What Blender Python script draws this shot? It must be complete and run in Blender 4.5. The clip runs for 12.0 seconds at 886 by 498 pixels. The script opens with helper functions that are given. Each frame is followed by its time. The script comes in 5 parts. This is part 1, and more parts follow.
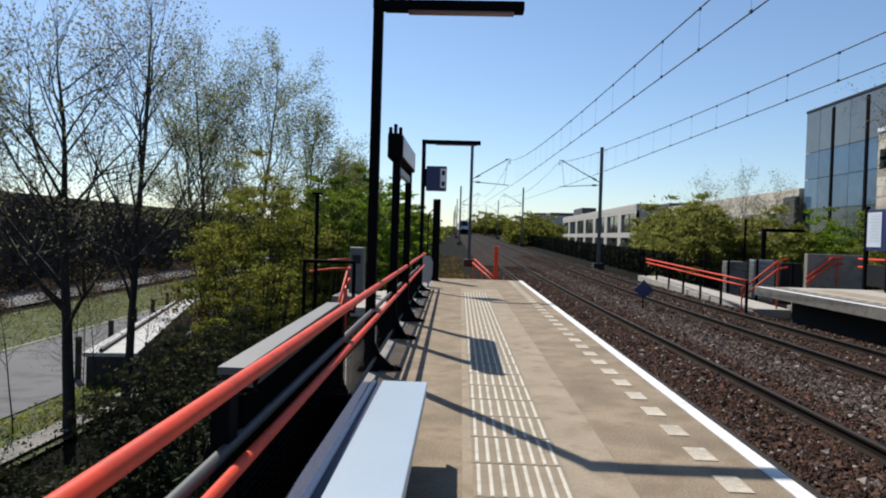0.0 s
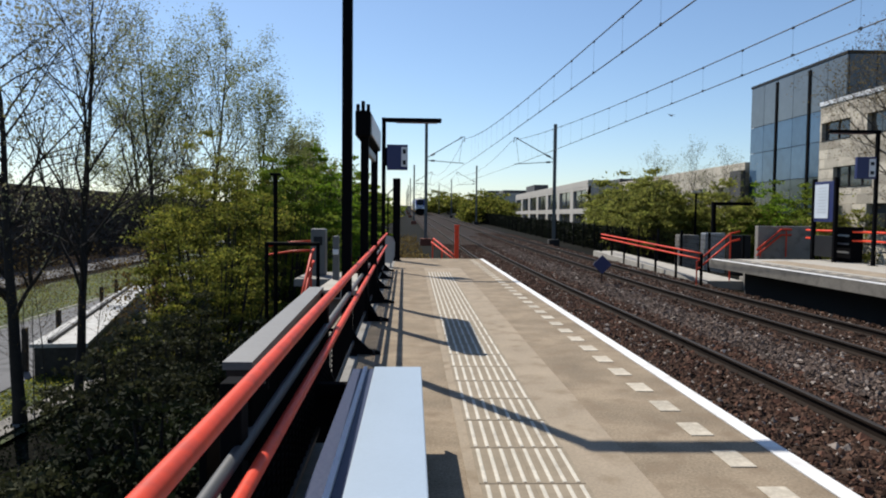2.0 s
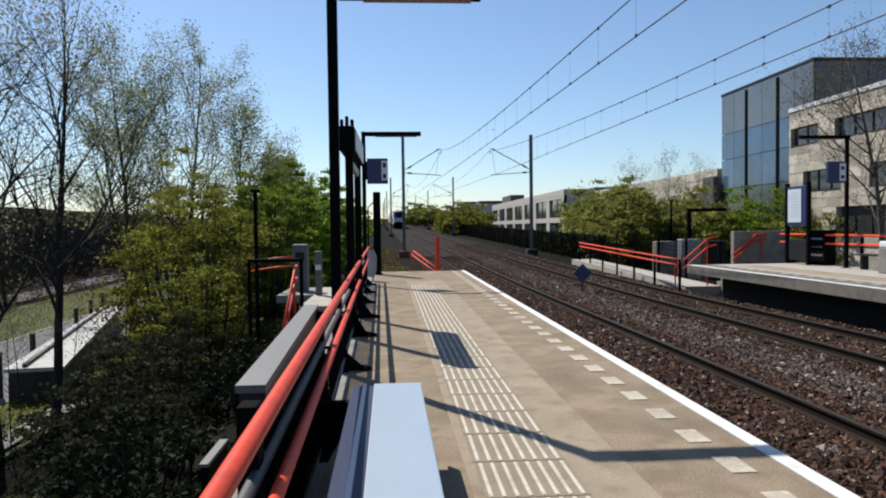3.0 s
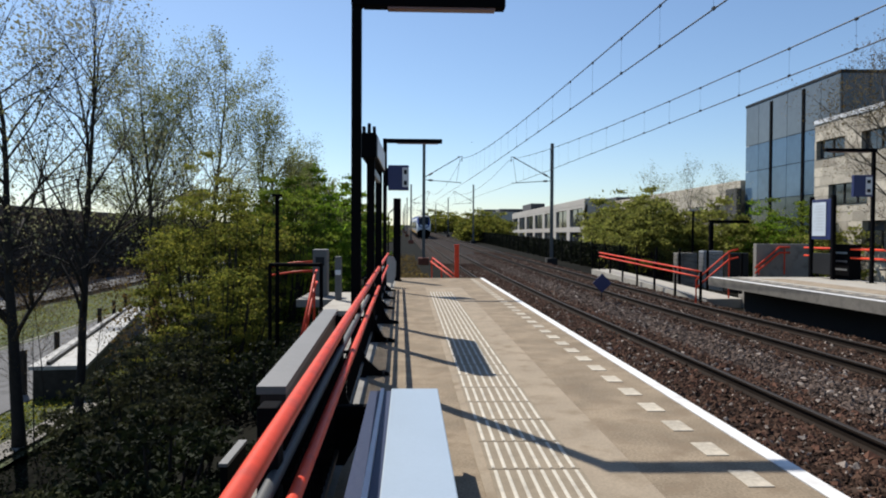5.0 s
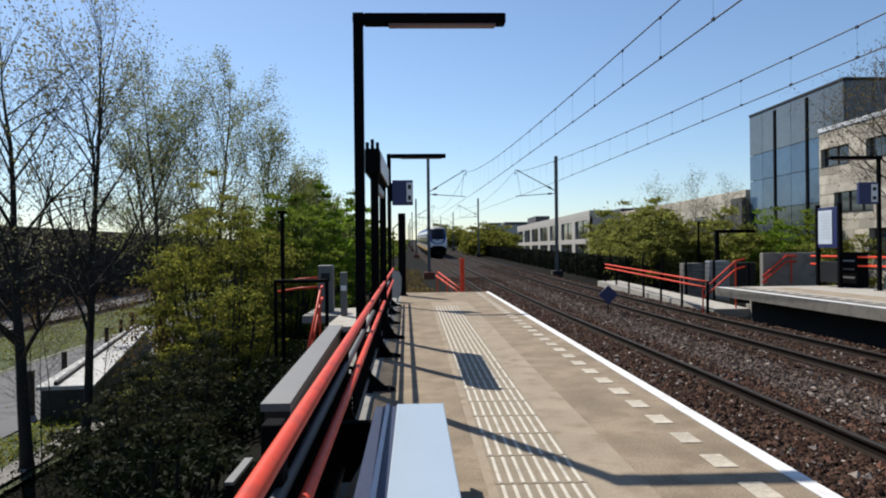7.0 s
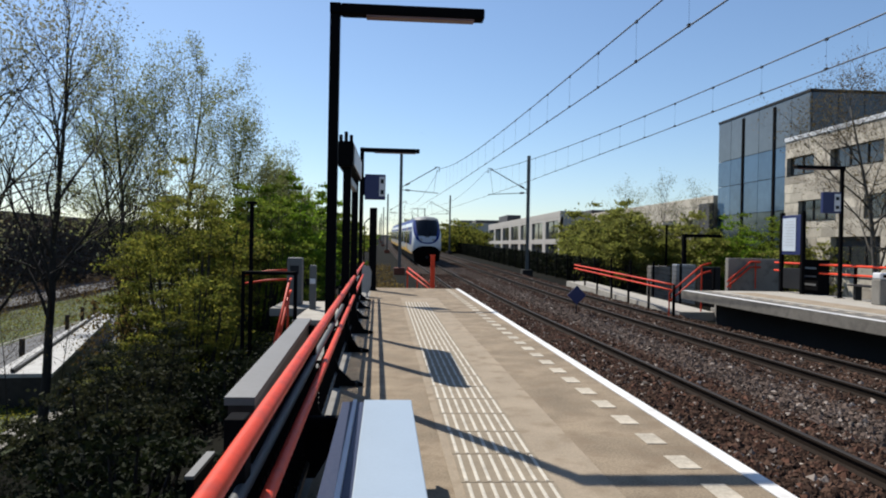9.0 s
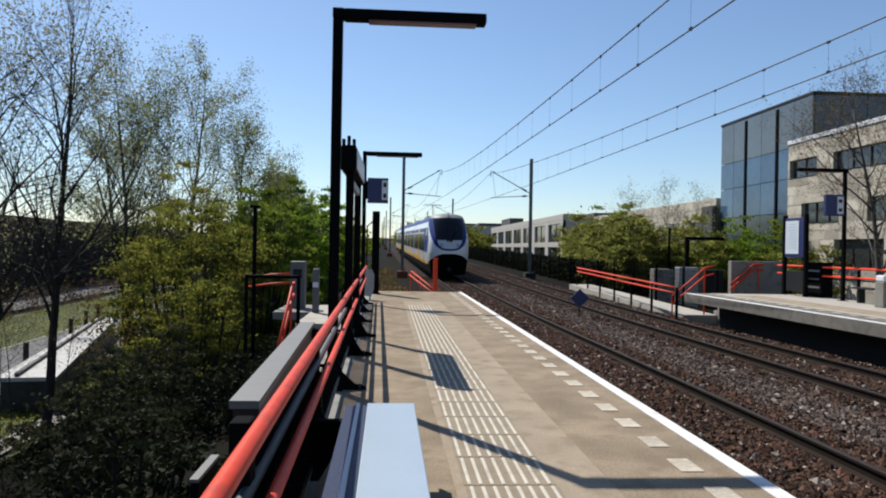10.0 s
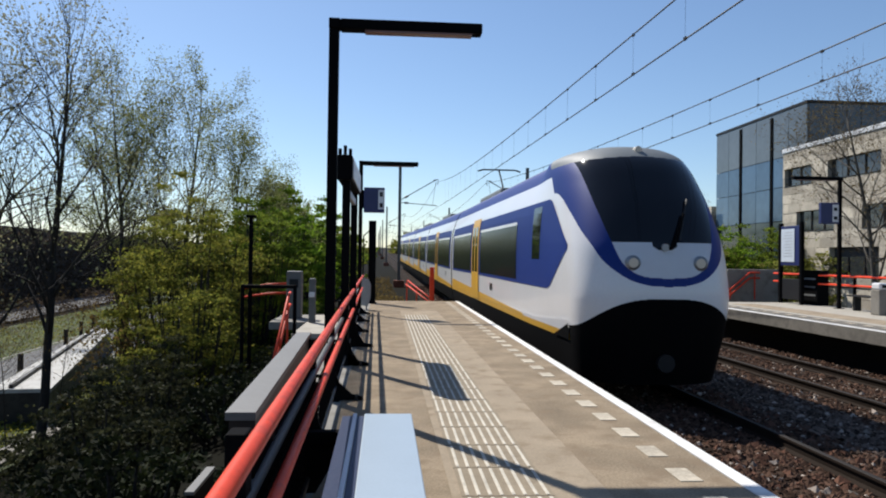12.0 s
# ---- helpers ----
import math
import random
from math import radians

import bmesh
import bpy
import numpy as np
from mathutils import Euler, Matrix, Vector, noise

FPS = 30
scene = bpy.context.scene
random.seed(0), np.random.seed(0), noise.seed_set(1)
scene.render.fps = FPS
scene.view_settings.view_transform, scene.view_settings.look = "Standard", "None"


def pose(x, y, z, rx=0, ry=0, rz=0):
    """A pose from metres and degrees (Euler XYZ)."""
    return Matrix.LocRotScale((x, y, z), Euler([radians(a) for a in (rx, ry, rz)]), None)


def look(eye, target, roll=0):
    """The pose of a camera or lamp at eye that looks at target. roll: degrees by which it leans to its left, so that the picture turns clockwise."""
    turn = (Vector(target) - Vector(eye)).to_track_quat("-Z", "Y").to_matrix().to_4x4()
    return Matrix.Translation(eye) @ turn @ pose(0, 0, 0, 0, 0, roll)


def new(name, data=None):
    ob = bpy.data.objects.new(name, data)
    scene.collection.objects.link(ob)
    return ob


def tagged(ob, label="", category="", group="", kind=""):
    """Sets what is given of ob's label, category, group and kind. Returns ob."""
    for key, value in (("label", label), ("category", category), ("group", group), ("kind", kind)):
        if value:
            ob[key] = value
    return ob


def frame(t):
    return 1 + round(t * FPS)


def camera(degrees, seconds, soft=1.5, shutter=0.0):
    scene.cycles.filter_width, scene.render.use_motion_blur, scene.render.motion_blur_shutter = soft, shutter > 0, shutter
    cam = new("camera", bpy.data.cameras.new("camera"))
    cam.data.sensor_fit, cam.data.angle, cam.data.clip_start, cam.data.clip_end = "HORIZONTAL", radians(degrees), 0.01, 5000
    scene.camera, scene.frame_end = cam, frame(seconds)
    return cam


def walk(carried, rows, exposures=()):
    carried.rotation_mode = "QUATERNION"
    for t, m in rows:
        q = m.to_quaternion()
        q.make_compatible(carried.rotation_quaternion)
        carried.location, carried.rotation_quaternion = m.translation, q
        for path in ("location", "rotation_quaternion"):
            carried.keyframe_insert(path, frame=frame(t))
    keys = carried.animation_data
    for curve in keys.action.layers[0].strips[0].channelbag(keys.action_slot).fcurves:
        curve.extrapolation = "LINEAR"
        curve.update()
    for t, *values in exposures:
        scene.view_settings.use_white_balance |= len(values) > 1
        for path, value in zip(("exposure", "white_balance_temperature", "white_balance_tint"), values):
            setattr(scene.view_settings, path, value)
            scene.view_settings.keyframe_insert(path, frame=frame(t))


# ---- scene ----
cam = camera(65.6, 12.0, soft=2.0)
PATH = [
    (0, (0.646, 1.291, 1.393), (0.575, 3.289, 1.353), 1.7),
    (0.5, (0.55, 1.31, 1.4), (0.532, 3.31, 1.38), -0.3),
    (1, (0.474, 1.327, 1.397), (0.477, 3.326, 1.318), -0.4),
    (1.5, (0.464, 1.399, 1.383), (0.401, 3.395, 1.272), 0.1),
    (2, (0.403, 1.448, 1.39), (0.469, 3.444, 1.292), 0.6),
    (2.5, (0.298, 1.453, 1.404), (0.493, 3.443, 1.347), -1.4),
    (3, (0.282, 1.449, 1.409), (0.414, 3.443, 1.345), -0.7),
    (5, (0.28, 1.407, 1.412), (0.356, 3.405, 1.369), 0.3),
    (5.5, (0.28, 1.408, 1.413), (0.369, 3.406, 1.382), 0.3),
    (6, (0.285, 1.4, 1.413), (0.375, 3.398, 1.399), 0.2),
    (6.5, (0.29, 1.393, 1.415), (0.343, 3.392, 1.408), -0.2),
    (7, (0.293, 1.403, 1.413), (0.353, 3.402, 1.411), -0.6),
    (9, (0.284, 1.444, 1.408), (0.429, 3.438, 1.396), 1.1),
    (9.5, (0.282, 1.441, 1.411), (0.421, 3.436, 1.41), 0.9),
    (10, (0.283, 1.422, 1.413), (0.42, 3.417, 1.41), 1.0),
    (10.5, (0.278, 1.421, 1.415), (0.405, 3.417, 1.425), 1.1),
    (11, (0.275, 1.427, 1.414), (0.395, 3.424, 1.433), 0.9),
    (11.5, (0.275, 1.431, 1.414), (0.406, 3.427, 1.438), 0.8),
    (12, (0.281, 1.432, 1.414), (0.428, 3.427, 1.438), 0.8),
]
walk(cam, [(t, look(eye, target, roll)) for t, eye, target, roll in PATH])

# ---- light ----
SUN = Vector((-0.361, 0.555, 0.749)).normalized()
world = bpy.data.worlds.new("world")
scene.world = world
world.use_nodes = True
wn = world.node_tree.nodes
sky = wn.new("ShaderNodeTexSky")
sky.sky_type, sky.sun_disc = "NISHITA", False
sky.sun_elevation, sky.sun_rotation = math.asin(SUN.z), math.atan2(SUN.x, SUN.y)
sky.air_density, sky.dust_density, sky.ozone_density = 1.0, 0.32, 4.5
wn["Background"].inputs["Strength"].default_value = 0.10
world.node_tree.links.new(sky.outputs["Color"], wn["Background"].inputs["Color"])
sun = new("sun", bpy.data.lights.new("sun", "SUN"))
sun.data.energy, sun.data.angle, sun.data.color = 4.9, radians(0.6), (1.0, 0.95, 0.88)
sun.matrix_world = look(SUN * 60, (0, 0, 0))
scene.view_settings.exposure = 0.35


# ---- materials ----
def mat(name, color, rough=0.7, metal=0.0, var=0.25, fine=40.0, coarse=2.0, bump=0.2, dirt=None, spec=0.5, island=0.0, obj=0.0, clear=0.0):
    """A surface with grain at two scales, relief and optional stains of the colour dirt."""
    m = bpy.data.materials.new(name)
    m.use_nodes = True
    nt = m.node_tree
    nodes, link = nt.nodes, nt.links.new
    b = nodes["Principled BSDF"]
    b.inputs["Roughness"].default_value, b.inputs["Metallic"].default_value = rough, metal
    b.inputs["Specular IOR Level"].default_value = spec
    b.inputs["Coat Weight"].default_value = clear
    co = nodes.new("ShaderNodeTexCoord").outputs["Object"]
    n1, n2 = nodes.new("ShaderNodeTexNoise"), nodes.new("ShaderNodeTexNoise")
    for n, s, d in ((n1, fine, 4), (n2, coarse, 5)):
        n.inputs["Scale"].default_value, n.inputs["Detail"].default_value = s, d
        link(co, n.inputs["Vector"])
    def value(op, a, b_):
        v = nodes.new("ShaderNodeMath")
        v.operation = op
        for i, q in enumerate((a, b_)):
            if isinstance(q, (int, float)):
                v.inputs[i].default_value = q
            else:
                link(q, v.inputs[i])
        return v.outputs[0]
    total = value("ADD", value("MULTIPLY", value("SUBTRACT", n1.outputs["Fac"], 0.5), var * 1.6), value("MULTIPLY", value("SUBTRACT", n2.outputs["Fac"], 0.5), var * 1.8))
    if island:
        g = nodes.new("ShaderNodeNewGeometry").outputs["Random Per Island"]
        total = value("ADD", total, value("MULTIPLY", value("SUBTRACT", g, 0.5), island))
    if obj:
        g = nodes.new("ShaderNodeObjectInfo").outputs["Random"]
        total = value("ADD", total, value("MULTIPLY", value("SUBTRACT", g, 0.5), obj))
    total = value("ADD", total, 1.0)
    mul = nodes.new("ShaderNodeVectorMath")
    mul.operation = "SCALE"
    mul.inputs[0].default_value = [c * 0.84 for c in color]
    link(total, mul.inputs["Scale"])
    out = mul.outputs[0]
    if dirt:
        n3 = nodes.new("ShaderNodeTexNoise")
        n3.inputs["Scale"].default_value, n3.inputs["Detail"].default_value = coarse * 2.7, 6
        link(co, n3.inputs["Vector"])
        ramp = nodes.new("ShaderNodeValToRGB")
        ramp.color_ramp.elements[0].position, ramp.color_ramp.elements[1].position = 0.5, 0.72
        link(n3.outputs["Fac"], ramp.inputs["Fac"])
        mix = nodes.new("ShaderNodeMix")
        mix.data_type = "RGBA"
        link(ramp.outputs["Color"], mix.inputs["Factor"])
        link(out, mix.inputs["A"])
        mix.inputs["B"].default_value = (*[c * 0.84 for c in dirt], 1)
        out = mix.outputs["Result"]
    link(out, b.inputs["Base Color"])
    if bump:
        bp = nodes.new("ShaderNodeBump")
        bp.inputs["Strength"].default_value, bp.inputs["Distance"].default_value = bump, 0.01
        link(n1.outputs["Fac"], bp.inputs["Height"])
        link(bp.outputs["Normal"], b.inputs["Normal"])
    return m


def leaf_mat(name, color, second, through_=0.45):
    """Thin leaves: two greens mixed leaf by leaf, light passing through."""
    m = bpy.data.materials.new(name)
    m.use_nodes = True
    nt = m.node_tree
    nodes, link = nt.nodes, nt.links.new
    b = nodes["Principled BSDF"]
    b.inputs["Roughness"].default_value = 0.85
    b.inputs["Specular IOR Level"].default_value = 0.15
    r = nodes.new("ShaderNodeNewGeometry").outputs["Random Per Island"]
    mix = nodes.new("ShaderNodeMix")
    mix.data_type = "RGBA"
    link(r, mix.inputs["Factor"])
    mix.inputs["A"].default_value, mix.inputs["B"].default_value = (*[c * 0.88 for c in color], 1), (*[c * 0.88 for c in second], 1)
    patch = nodes.new("ShaderNodeTexNoise")
    patch.inputs["Scale"].default_value, patch.inputs["Detail"].default_value = 1.1, 3
    link(nodes.new("ShaderNodeTexCoord").outputs["Object"], patch.inputs["Vector"])
    tone = nodes.new("ShaderNodeMapRange")
    tone.inputs["From Min"].default_value, tone.inputs["From Max"].default_value = 0.35, 0.65
    tone.inputs["To Min"].default_value, tone.inputs["To Max"].default_value = 0.45, 1.35
    link(patch.outputs["Fac"], tone.inputs["Value"])
    shade = nodes.new("ShaderNodeVectorMath")
    shade.operation = "SCALE"
    link(mix.outputs["Result"], shade.inputs[0])
    link(tone.outputs["Result"], shade.inputs["Scale"])
    link(shade.outputs[0], b.inputs["Base Color"])
    tr = nodes.new("ShaderNodeBsdfTranslucent")
    link(shade.outputs[0], tr.inputs["Color"])
    sh = nodes.new("ShaderNodeMixShader")
    sh.inputs["Fac"].default_value = through_
    link(b.outputs[0], sh.inputs[1])
    link(tr.outputs[0], sh.inputs[2])
    link(sh.outputs[0], nodes["Material Output"].inputs["Surface"])
    return m


def glow_mat(name, color, strength):
    m = bpy.data.materials.new(name)
    m.use_nodes = True
    b = m.node_tree.nodes["Principled BSDF"]
    b.inputs["Base Color"].default_value = b.inputs["Emission Color"].default_value = (*color, 1)
    b.inputs["Emission Strength"].default_value = strength
    return m


ASPHALT = mat("platform_paving", (0.282, 0.222, 0.152), 0.9, var=0.75, fine=60, coarse=1.9, bump=0.5, dirt=(0.235, 0.176, 0.117), spec=0.15)
PALE = mat("pale_paving", (0.35, 0.285, 0.205), 0.9, var=0.4, fine=70, coarse=1.5, bump=0.3, dirt=(0.25, 0.193, 0.128), spec=0.15)
CONCRETE = mat("concrete", (0.25, 0.235, 0.205), 0.9, var=0.3, fine=30, coarse=1.2, bump=0.3, dirt=(0.15, 0.135, 0.11))
RIB = mat("rib_paint", (0.60, 0.55, 0.45), 0.8, var=0.3, fine=50, coarse=3, bump=0.15, dirt=(0.42, 0.38, 0.31))
WHITE_LINE = mat("white_line", (0.80, 0.79, 0.76), 0.7, var=0.12, fine=40, coarse=1.4, bump=0.1, dirt=(0.6, 0.57, 0.52))
DASH = mat("dash_tile", (0.50, 0.44, 0.34), 0.85, var=0.6, fine=30, coarse=5, bump=0.2, obj=0.25, dirt=(0.35, 0.3, 0.23))
BED_EARTH = mat("bed_earth", (0.021, 0.013, 0.009), 0.95, var=0.6, fine=14, coarse=1.1, bump=1.0, spec=0.1)
TILE = mat("tile_face", (0.30, 0.248, 0.178), 0.9, var=0.25, fine=60, coarse=3, bump=0.2, spec=0.15, obj=0.12, dirt=(0.25, 0.205, 0.145))
SHEET = mat("notice_sheet", (0.68, 0.75, 0.82), 0.4, var=0.1, fine=6, coarse=2, bump=0)
COVER = mat("lamp_underside", (0.22, 0.12, 0.11), 0.4, var=0.2, fine=10, coarse=2, bump=0)
BALLAST = mat("ballast", (0.078, 0.045, 0.031), 0.95, var=0.5, fine=25, coarse=1.3, bump=0.9, island=1.3, spec=0.1)
STONES_GREY = mat("grey_ballast", (0.125, 0.092, 0.074), 0.95, var=0.4, fine=25, coarse=2, bump=0.8, island=1.3, spec=0.1)
SLEEPER = mat("sleeper", (0.055, 0.035, 0.024), 0.9, var=0.4, fine=20, coarse=3, bump=0.5, obj=0.4, spec=0.1)
RAIL = mat("rail_steel", (0.022, 0.015, 0.011), 0.85, 0.0, var=0.4, fine=30, coarse=2, bump=0.3, spec=0.1)
RAILTOP = mat("polished_rail", (0.035, 0.03, 0.027), 0.7, 0.0, var=0.15, fine=30, coarse=3, bump=0.05, spec=0.12)
BLACK = mat("black_paint", (0.006, 0.006, 0.007), 0.7, spec=0.02, var=0.3, fine=30, coarse=3, bump=0.05)
DARK = mat("dark_steel", (0.016, 0.017, 0.019), 0.55, 0.2, spec=0.25, var=0.3, fine=40, coarse=3, bump=0.08)
GREYTUBE = mat("grey_tube", (0.05, 0.052, 0.052), 0.6, 0.0, var=0.2, fine=40, coarse=4, bump=0.05)
RED = mat("red_paint", (0.76, 0.07, 0.028), 0.5, spec=0.15, var=0.16, fine=25, coarse=3, bump=0.04, dirt=(0.5, 0.06, 0.035))
CAP = mat("grey_cap", (0.13, 0.13, 0.125), 0.6, var=0.25, fine=40, coarse=3, bump=0.1)
BENCH = mat("bench_sheet", (0.40, 0.48, 0.55), 0.38, 0.15, var=0.08, fine=60, coarse=2, bump=0.04)
GALV = mat("galvanised", (0.36, 0.37, 0.38), 0.5, 0.7, var=0.2, fine=30, coarse=3, bump=0.06)
MAST = mat("mast_steel", (0.13, 0.14, 0.14), 0.6, 0.4, var=0.25, fine=20, coarse=1, bump=0.1)
BLUE = mat("sign_blue", (0.012, 0.02, 0.11), 0.4, var=0.1, fine=20, coarse=3, bump=0)
FARPAVE = mat("far_paving", (0.42, 0.39, 0.33), 0.9, var=0.2, fine=30, coarse=1.2, bump=0.2, dirt=(0.33, 0.3, 0.25))
# near-black concrete: shade under the far slab put into colour; also dark mast footings
DARK_CONC = mat("dark_concrete", (0.022, 0.02, 0.018), 0.95, var=0.4, fine=10, coarse=1, bump=0.3)
WHITE = mat("white_panel", (0.78, 0.79, 0.80), 0.45, var=0.06, fine=20, coarse=2, bump=0.02)
GRASS = mat("grass", (0.052, 0.075, 0.016), 0.95, var=0.7, fine=8, coarse=0.35, bump=0.8, dirt=(0.045, 0.04, 0.02))
# soil kept near black: the embankment's shade is put into its colour
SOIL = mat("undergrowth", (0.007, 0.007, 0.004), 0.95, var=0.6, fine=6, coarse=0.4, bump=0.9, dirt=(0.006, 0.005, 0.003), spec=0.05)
ROAD = mat("road_asphalt", (0.15, 0.15, 0.152), 0.9, var=0.2, fine=60, coarse=0.5, bump=0.2, dirt=(0.085, 0.085, 0.085), spec=0.2)
STONE = mat("rough_stone", (0.21, 0.195, 0.17), 0.9, var=0.6, fine=9, coarse=2, bump=1.0, island=0.5)
BARK = mat("bark", (0.026, 0.021, 0.017), 0.95, var=0.5, fine=18, coarse=3, bump=0.8)
TWIG = mat("twig", (0.085, 0.075, 0.06), 0.9, var=0.4, fine=18, coarse=3, bump=0.3)
CREAM = mat("cream_cladding", (0.55, 0.49, 0.39), 0.85, var=0.25, fine=6, coarse=0.6, bump=0.3, obj=0.6, dirt=(0.36, 0.31, 0.24))
PALEWALL = mat("white_cladding", (0.52, 0.48, 0.42), 0.8, var=0.12, fine=5, coarse=0.4, bump=0.1)
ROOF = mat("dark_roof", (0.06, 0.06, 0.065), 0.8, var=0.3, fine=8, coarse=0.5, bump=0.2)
PANE = mat("window_pane", (0.035, 0.04, 0.045), 0.12, var=0.3, fine=3, coarse=0.3, bump=0, spec=0.8)
# tower glass with reflections tinted in: sky blue for middle rows, dark greenery below
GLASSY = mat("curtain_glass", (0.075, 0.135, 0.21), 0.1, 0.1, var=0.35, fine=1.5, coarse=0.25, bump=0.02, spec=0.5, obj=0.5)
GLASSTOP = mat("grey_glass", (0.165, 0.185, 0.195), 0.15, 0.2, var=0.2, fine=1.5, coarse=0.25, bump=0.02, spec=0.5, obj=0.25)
GLASSLOW = mat("reflection_dark_glass", (0.035, 0.055, 0.06), 0.12, 0.0, var=0.4, fine=1.5, coarse=0.4, bump=0.02, spec=0.5, obj=0.5)
T_WHITE = mat("train_white", (0.83, 0.83, 0.84), 0.32, var=0.06, fine=20, coarse=0.8, bump=0.01, clear=0.4)
T_BLUE = mat("train_blue", (0.006, 0.031, 0.205), 0.5, var=0.08, fine=20, coarse=1, bump=0.01, spec=0.2)
T_YELLOW = mat("train_yellow", (0.75, 0.42, 0.05), 0.4, var=0.1, fine=20, coarse=1, bump=0.01)
T_ROOF = mat("train_roof", (0.16, 0.18, 0.19), 0.6, var=0.2, fine=10, coarse=1, bump=0.1)
T_BLACK = mat("train_skirt", (0.004, 0.004, 0.0045), 0.8, spec=0.04, var=0.3, fine=10, coarse=1, bump=0.1)
T_GLASS = mat("train_glass", (0.008, 0.009, 0.012), 0.06, var=0.2, fine=2, coarse=0.5, bump=0, spec=0.35)
T_SIDE = mat("train_side_glass", (0.012, 0.014, 0.02), 0.22, var=0.2, fine=2, coarse=0.5, bump=0, spec=0.12)
T_PANEL = mat("train_grey_white", (0.64, 0.67, 0.72), 0.4, var=0.05, fine=10, coarse=1, bump=0)
# pale lens colour of the train lamps, with a slight glow added
LAMP_GLOW = glow_mat("headlight", (0.4, 0.38, 0.33), 0.08)
LAMP_GLASS = mat("lamp_cover", (0.55, 0.56, 0.58), 0.25, var=0.1, fine=10, coarse=2, bump=0)
LEAF_YOUNG = leaf_mat("young_leaves", (0.175, 0.205, 0.04), (0.29, 0.28, 0.07), 0.6)
LEAF_GREEN = leaf_mat("green_leaves", (0.10, 0.165, 0.02), (0.20, 0.24, 0.034), 0.55)
LEAF_BRIGHT = leaf_mat("bright_leaves", (0.12, 0.22, 0.018), (0.21, 0.31, 0.03), 0.55)
LEAF_OLIVE = leaf_mat("olive_leaves", (0.10, 0.135, 0.024), (0.30, 0.28, 0.05), 0.55)
# near-black green: shade on the embankment slope is put into this leaf colour
LEAF_DARK = leaf_mat("dark_shaded_leaves", (0.010, 0.017, 0.006), (0.028, 0.035, 0.014), 0.2)
LEAF_PALE = leaf_mat("grey_buds", (0.19, 0.20, 0.10), (0.30, 0.28, 0.16), 0.55)
LEAF_BROWN = leaf_mat("brown_twigs", (0.065, 0.045, 0.032), (0.11, 0.08, 0.055), 0.3)
LEAF_SPRING = leaf_mat("spring_leaves", (0.14, 0.165, 0.05), (0.32, 0.33, 0.14), 0.6)
# greens of the outer slope, toned down for the shade there
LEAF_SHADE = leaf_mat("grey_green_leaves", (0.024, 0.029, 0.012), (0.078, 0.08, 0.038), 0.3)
LEAF_HEDGE = leaf_mat("hedge_leaves", (0.165, 0.19, 0.04), (0.26, 0.255, 0.065), 0.6)
LEAF_RUST = leaf_mat("rusty_buds", (0.09, 0.055, 0.02), (0.2, 0.15, 0.05), 0.5)
MATTBLACK = mat("matt_black", (0.005, 0.005, 0.005), 0.95, spec=0.0, var=0.3, fine=30, coarse=3, bump=0.1)
BOXSIDE = mat("brown_black_sheet", (0.035, 0.028, 0.026), 0.5, spec=0.12, var=0.3, fine=40, coarse=3, bump=0.05)
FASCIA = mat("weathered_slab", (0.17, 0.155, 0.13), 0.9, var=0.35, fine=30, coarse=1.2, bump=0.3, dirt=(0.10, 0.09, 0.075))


# ---- mesh helpers ----
def obj(name, me, material, parent=None, label=""):
    for m in material if isinstance(material, (list, tuple)) else [material]:
        me.materials.append(m)
    ob = new(name, me)
    ob.parent = parent
    return tagged(ob, label)


def part(name, bm, material, parent=None, label="", smooth=False):
    me = bpy.data.meshes.new(name)
    bm.to_mesh(me)
    bm.free()
    if smooth:
        me.shade_smooth()
    return obj(name, me, material, parent, label)


def thing(name, x=0, y=0, z=0, rz=0, label="", category="", group="", kind=""):
    e = new(name)
    e.matrix_world = pose(x, y, z, 0, 0, rz)
    return tagged(e, label, category, group, kind)


def add_box(bm, x0, x1, y0, y1, z0, z1, bevel=0.0):
    made = bmesh.ops.create_cube(bm, size=1, matrix=Matrix.Translation(((x0 + x1) / 2, (y0 + y1) / 2, (z0 + z1) / 2)) @ Matrix.Diagonal((abs(x1 - x0), abs(y1 - y0), abs(z1 - z0), 1)))
    if bevel:
        edges = {e for v in made["verts"] for e in v.link_edges}
        bmesh.ops.bevel(bm, geom=list(edges), offset=bevel, segments=2, affect="EDGES", profile=0.5)
    return bm


def box(x0, x1, y0, y1, z0, z1, bevel=0.0):
    return add_box(bmesh.new(), x0, x1, y0, y1, z0, z1, bevel)


def tube(points, radii, sides=8, bm=None):
    """A round bar through points; radii one number or one each."""
    bm = bm or bmesh.new()
    pts = [Vector(p) for p in points]
    radii = [radii] * len(pts) if isinstance(radii, (int, float)) else radii
    rings = []
    for i, p in enumerate(pts):
        d = (pts[min(i + 1, len(pts) - 1)] - pts[max(i - 1, 0)]).normalized()
        side = d.cross(Vector((0, 0, 1)) if abs(d.z) < 0.9 else Vector((0, 1, 0))).normalized()
        up = side.cross(d)
        rings.append([bm.verts.new(p + radii[i] * (math.cos(a) * side + math.sin(a) * up)) for a in (2 * math.pi * k / sides for k in range(sides))])
    for a, b in zip(rings, rings[1:]):
        for k in range(sides):
            bm.faces.new((a[k], b[k], b[(k + 1) % sides], a[(k + 1) % sides]))
    bm.faces.new(rings[0])
    bm.faces.new(rings[-1][::-1])
    return bm


